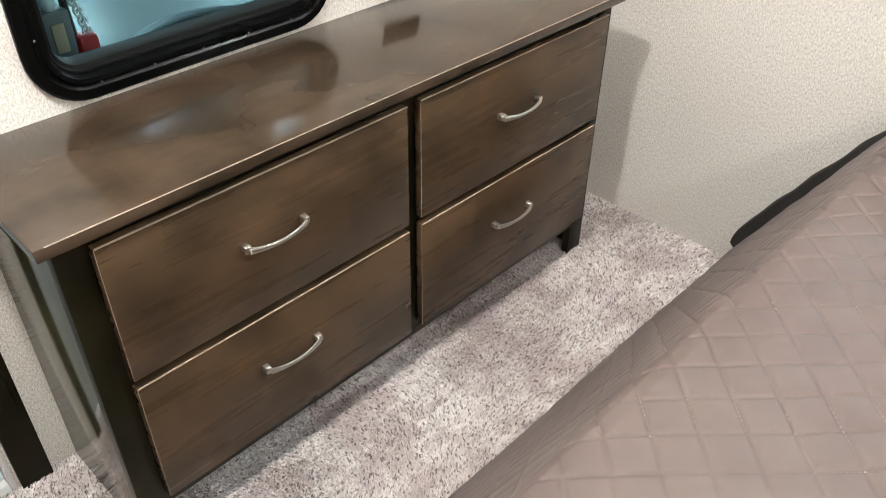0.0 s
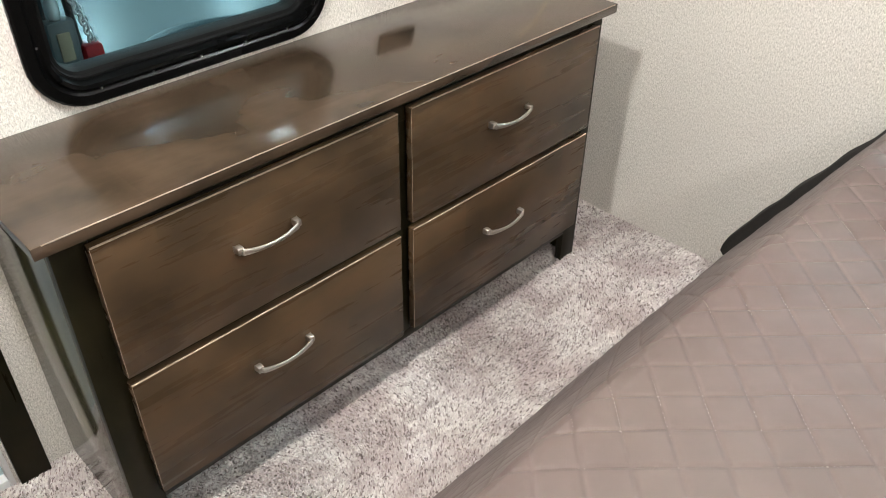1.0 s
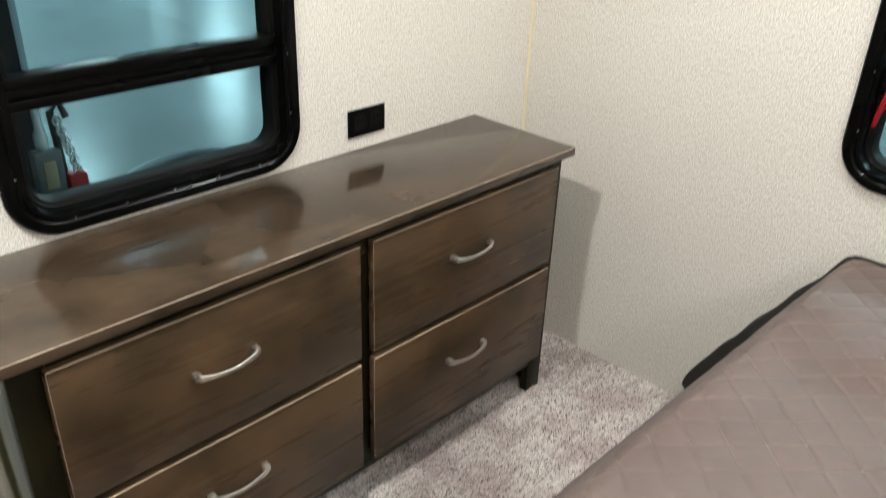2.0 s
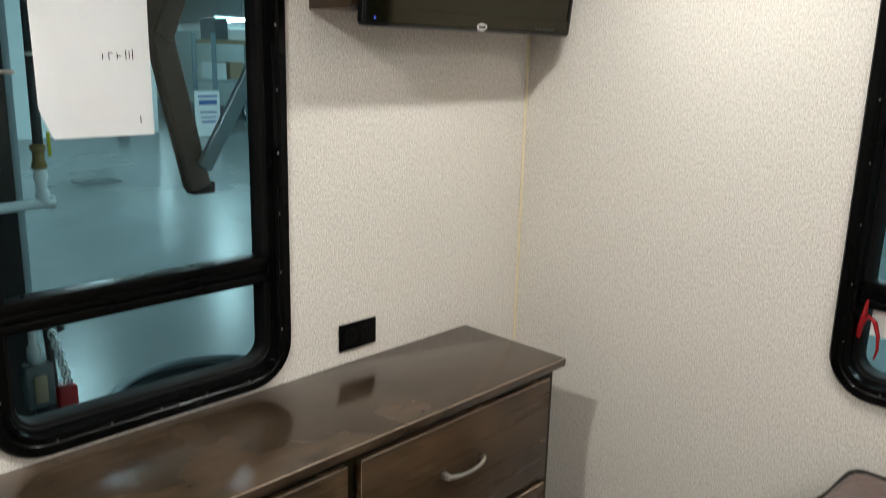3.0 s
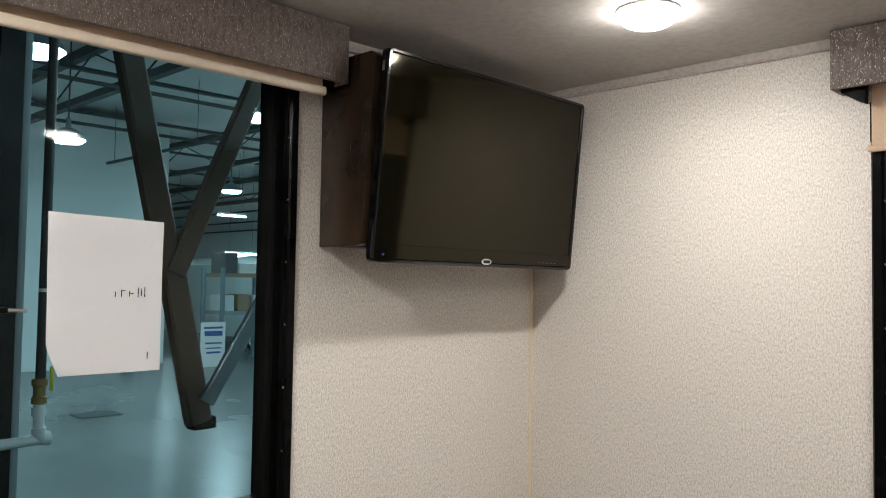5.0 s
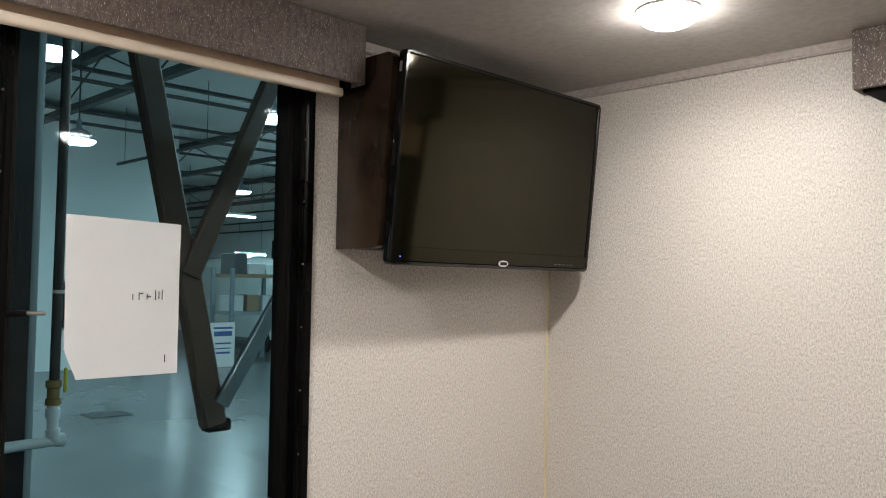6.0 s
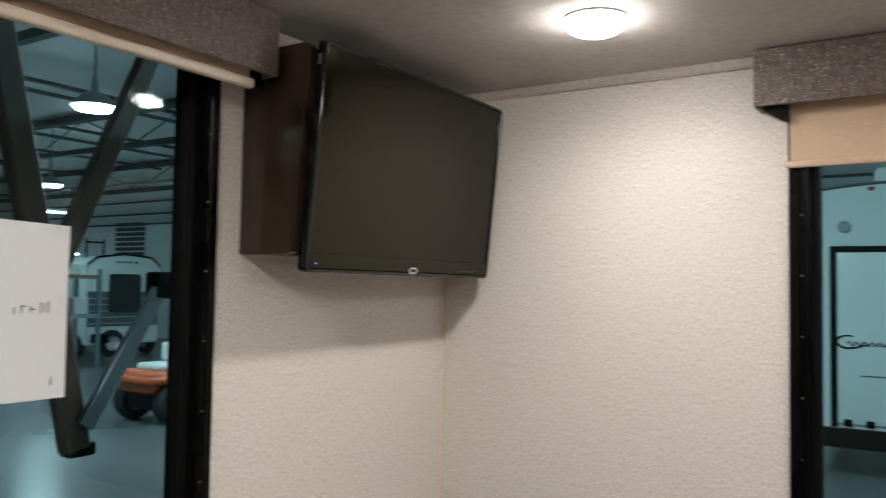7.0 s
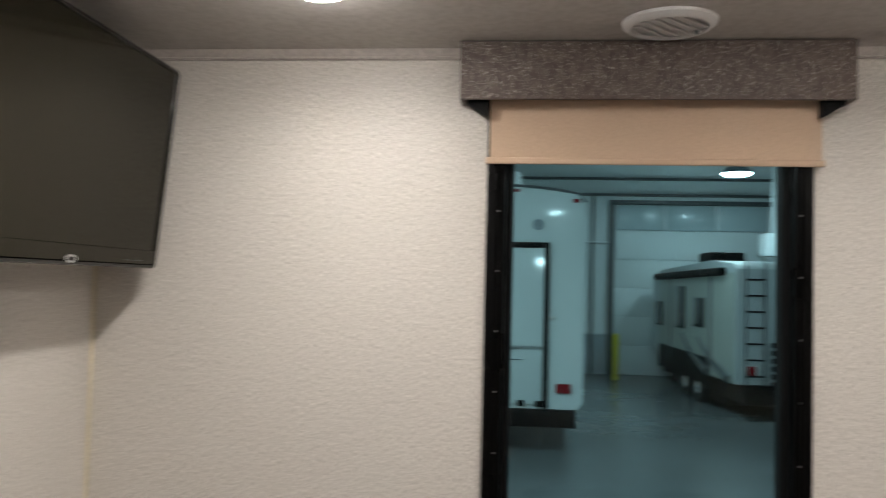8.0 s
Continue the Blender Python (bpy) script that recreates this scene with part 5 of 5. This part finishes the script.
def wall_bits():
    n = thing("notice_window", (-18.4, 5.9, 0.2), "dark window in the pale inner hall wall", "window")
    part("glass", box((-18.39, 5.38, 0.24), (-18.36, 6.9, 1.32)), M_DARKGLASS, n)
    for a, b, c, d in ((5.32, 6.96, 0.18, 0.239), (5.32, 6.96, 1.321, 1.38), (5.32, 5.379, 0.24, 1.32), (6.901, 6.96, 0.24, 1.32)):
        part("frame", box((-18.395, a, c), (-18.34, b, d)), M_HALLLOW, n)
    p = thing("poster_stand", (-16.9, 8.75, GROUND), "white show poster board with blue print", "poster")
    part("board", box((-16.93, 8.42, GROUND), (-16.90, 9.10, 0.36)), M_PAPER, p)
    for k, (z, h) in enumerate(((0.20, 0.05), (0.02, 0.12), (-0.18, 0.04), (-0.30, 0.03), (-0.42, 0.05))):
        part("print_bar", box((-16.899, 8.50 + 0.02 * k, z), (-16.896, 9.03 - 0.015 * k, z + h)), M_BLUE, p)
    for k, (y, m) in enumerate(((7.10, M_TUB), (7.55, M_PVC), (7.75, M_PVC))):
        solid("paint_bucket", lathe([(0.13, 0), (0.15, 0.34), (0.155, 0.36), (0.14, 0.36), (0.13, 0.34), (0, 0.34)], Matrix.Translation((-18.05, y, GROUND)), 20), m, "small bucket standing along the inner wall", "bucket", "buckets")
    g = thing("floor_drain", (-11.6, 3.68, GROUND), "dark square floor drain grate", "drain")
    part("grate", box((-11.85, 3.35, GROUND + 0.001), (-11.35, 4.0, GROUND + 0.012)), M_BEAM, g)
    v = thing("wall_louvre", (-26.0, 18.8, 2.6), "grey louvred vent on the hall wall", "vent")
    for k in range(8):
        part("slat", box((-28.2, 18.90, 2.5 + k * 0.2), (-26.4, 18.98, 2.64 + k * 0.2)), M_BEAM, v)


wall_bits()


# ---- close outside the west window ----
def awning_arm():
    """A forked bronze arm and its galvanised strut outside the window."""
    a = thing("awning_arm", (-0.62, -0.66, 1.03), "bronze forked awning arm with grey strut outside", "awning arm")

    def bar(p, q, w, d):
        p, q = Vector(p), Vector(q)
        f = (q - p).normalized()
        side = f.cross(Vector((1, 0, 0))).normalized()
        out = side.cross(f).normalized()
        bm = bmesh.new()
        rings = []
        for e in (p, q):
            rings.append([bm.verts.new(e + side * u * w / 2 + out * v * d / 2) for u, v in ((-1, -0.7), (-0.8, -1), (0.8, -1), (1, -0.7), (1, 0.7), (0.8, 1), (-0.8, 1), (-1, 0.7))])
        for k in range(8):
            bm.faces.new((rings[0][k], rings[0][(k + 1) % 8], rings[1][(k + 1) % 8], rings[1][k]))
        bm.faces.new(rings[0][::-1])
        bm.faces.new(rings[1])
        bmesh.ops.recalc_face_normals(bm, faces=bm.faces)
        return bm

    part("main_bar", bar((-0.62, -0.645, 1.045), (-0.62, -0.745, 1.50), 0.066, 0.045), M_ARM, a)
    part("main_bar", bar((-0.622, -0.743, 1.46), (-0.622, -0.925, 2.25), 0.066, 0.045), M_ARM, a)
    part("fork_bar", bar((-0.60, -0.736, 1.44), (-0.60, -0.455, 2.10), 0.052, 0.035), M_ARM, a)
    part("end_cap", box((-0.642, -0.672, 1.026), (-0.598, -0.600, 1.060), 0.008), M_RUBBER, a)
    part("strut", bar((-0.59, -0.64, 1.10), (-0.59, -0.43, 1.44), 0.042, 0.02), M_STEELBLUE, a, "grey flat strut")
    part("bracket", box((-0.63, -0.46, 1.40), (-0.575, -0.39, 1.47), 0.01), M_RUBBER, a)
    part("wall_link", bar((-0.60, -0.40, 1.435), (-0.052, -0.30, 1.46), 0.03, 0.03), M_ARM, a)
    return a


awning_arm()


def drop_pipe():
    p = thing("drop_pipe", (-1.6, -0.70, 0.86), "black drop pipe with brass valve and white plastic elbow", "pipe")
    part("iron_pipe", tube([(-1.6, -0.69, 5.60), (-1.6, -0.705, 1.06)], 0.017, 12), M_PIPE, p)
    part("valve_body", lathe([(0.018, 0), (0.026, 0.004), (0.026, 0.022), (0.020, 0.028), (0.020, 0.060), (0.026, 0.066), (0.026, 0.086), (0.018, 0.09)], Matrix.Translation((-1.6, -0.707, 0.985)), 16), M_BRASS, p, "brass ball valve")
    part("valve_lever", box((-1.588, -0.680, 1.03), (-1.578, -0.668, 1.115), 0.003), M_YELLOW, p, "yellow lever")
    part("plastic_pipe", tube([(-1.6, -0.707, 0.985), (-1.6, -0.705, 0.875)], 0.0185, 14), M_PVC, p, "white plastic pipe")
    part("coupling", tube([(-1.6, -0.7065, 0.975), (-1.6, -0.7065, 0.945)], 0.024, 14), M_PVC, p)
    part("elbow", tube([(-1.6, -0.705, 0.905), (-1.6, -0.703, 0.875), (-1.6, -0.690, 0.865), (-1.6, -0.668, 0.864)], 0.024, 14), M_PVC, p)
    part("plastic_pipe", tube([(-1.6, -0.675, 0.864), (-1.58, -1.9, 0.835)], 0.0185, 14), M_PVC, p)
    for z in (1.38,):
        part("clamp", lathe([(0.018, -0.006), (0.022, -0.006), (0.022, 0.006), (0.018, 0.006)], Matrix.Translation((-1.6, -0.7, z)), 14), M_NICKEL, p)


drop_pipe()
column = thing("hall_column", (-2.15, -1.15, GROUND), "wide dark hall column with pale edge strip", "column")
part("casing", box((-2.32, -1.65, GROUND), (-2.0, -0.662, 5.3), 0.006), M_COLUMN, column, "dark column casing")
part("edge_strip", box((-2.30, -0.6615, GROUND), (-2.01, -0.632, 5.3), 0.004), M_HALLLOW, column, "pale edge strip")


def waste_bin():
    b = thing("waste_bin", (-1.28, -0.27, GROUND), "large round grey plastic bin below the window", "bin")
    at = Matrix.Translation((-1.28, -0.27, 0))
    # barrel painted near black for the shade inside the bin
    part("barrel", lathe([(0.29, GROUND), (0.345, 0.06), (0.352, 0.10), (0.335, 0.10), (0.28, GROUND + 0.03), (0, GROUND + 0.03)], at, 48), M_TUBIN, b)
    part("rim", tube([(-1.28 + 0.352 * math.cos(a), -0.27 + 0.352 * math.sin(a), 0.118) for a in [2 * math.pi * k / 56 for k in range(56)]], 0.017, 10, True), M_TUB, b, "thick rolled rim")


waste_bin()


def tool_reel():
    """Socket box, chain and red hoist body standing outside by the window."""
    t = thing("socket_reel", (-0.9, -0.98, GROUND), "steel socket box with chain and red hoist on post", "socket box")
    part("box", box((-0.95, -1.040, 0.405), (-0.90, -0.962, 0.535), 0.008), M_BODYGREY, t, "grey steel box")
    part("outlet", box((-0.8995, -1.022, 0.425), (-0.894, -0.985, 0.505), 0.004), M_CARD, t, "beige double outlet")
    part("connector", lathe([(0.014, 0), (0.019, 0.014), (0.019, 0.045), (0.012, 0.06), (0.012, 0.16)], Matrix.Translation((-0.925, -1.005, 0.536)), 14), M_SILVER, t)
    part("hoist", box((-0.955, -0.958, 0.355), (-0.89, -0.902, 0.455), 0.012), M_RED, t, "red hoist body")
    for k in range(11):
        c = Vector((-0.91 + 0.006 * math.sin(k * 0.5), -0.925 - 0.003 * k, 0.462 + 0.015 * k))
        flat = 0.25 if k % 2 else 1.0
        ring = [c + Vector((0.010 * (1.25 - flat) * math.cos(a), 0.010 * flat * math.cos(a), 0.014 * math.sin(a))) for a in [2 * math.pi * q / 14 for q in range(14)]]
        part("chain_link", tube(ring, 0.0034, 6, True), M_SILVER, t)
    part("hook_arm", tube([(-0.93, -0.955, 0.44), (-0.93, -0.965, 0.64), (-0.92, -0.94, 0.66), (-0.91, -0.93, 0.62)], 0.011, 10), M_PIPE, t)
    part("pedestal", tube([(-0.925, -0.985, GROUND), (-0.925, -0.985, 0.406)], 0.03, 12), M_PIPE, t, "dark post")
    part("foot_plate", box((-1.08, -1.14, GROUND), (-0.77, -0.83, GROUND + 0.012), 0.003), M_PIPE, t)


tool_reel()
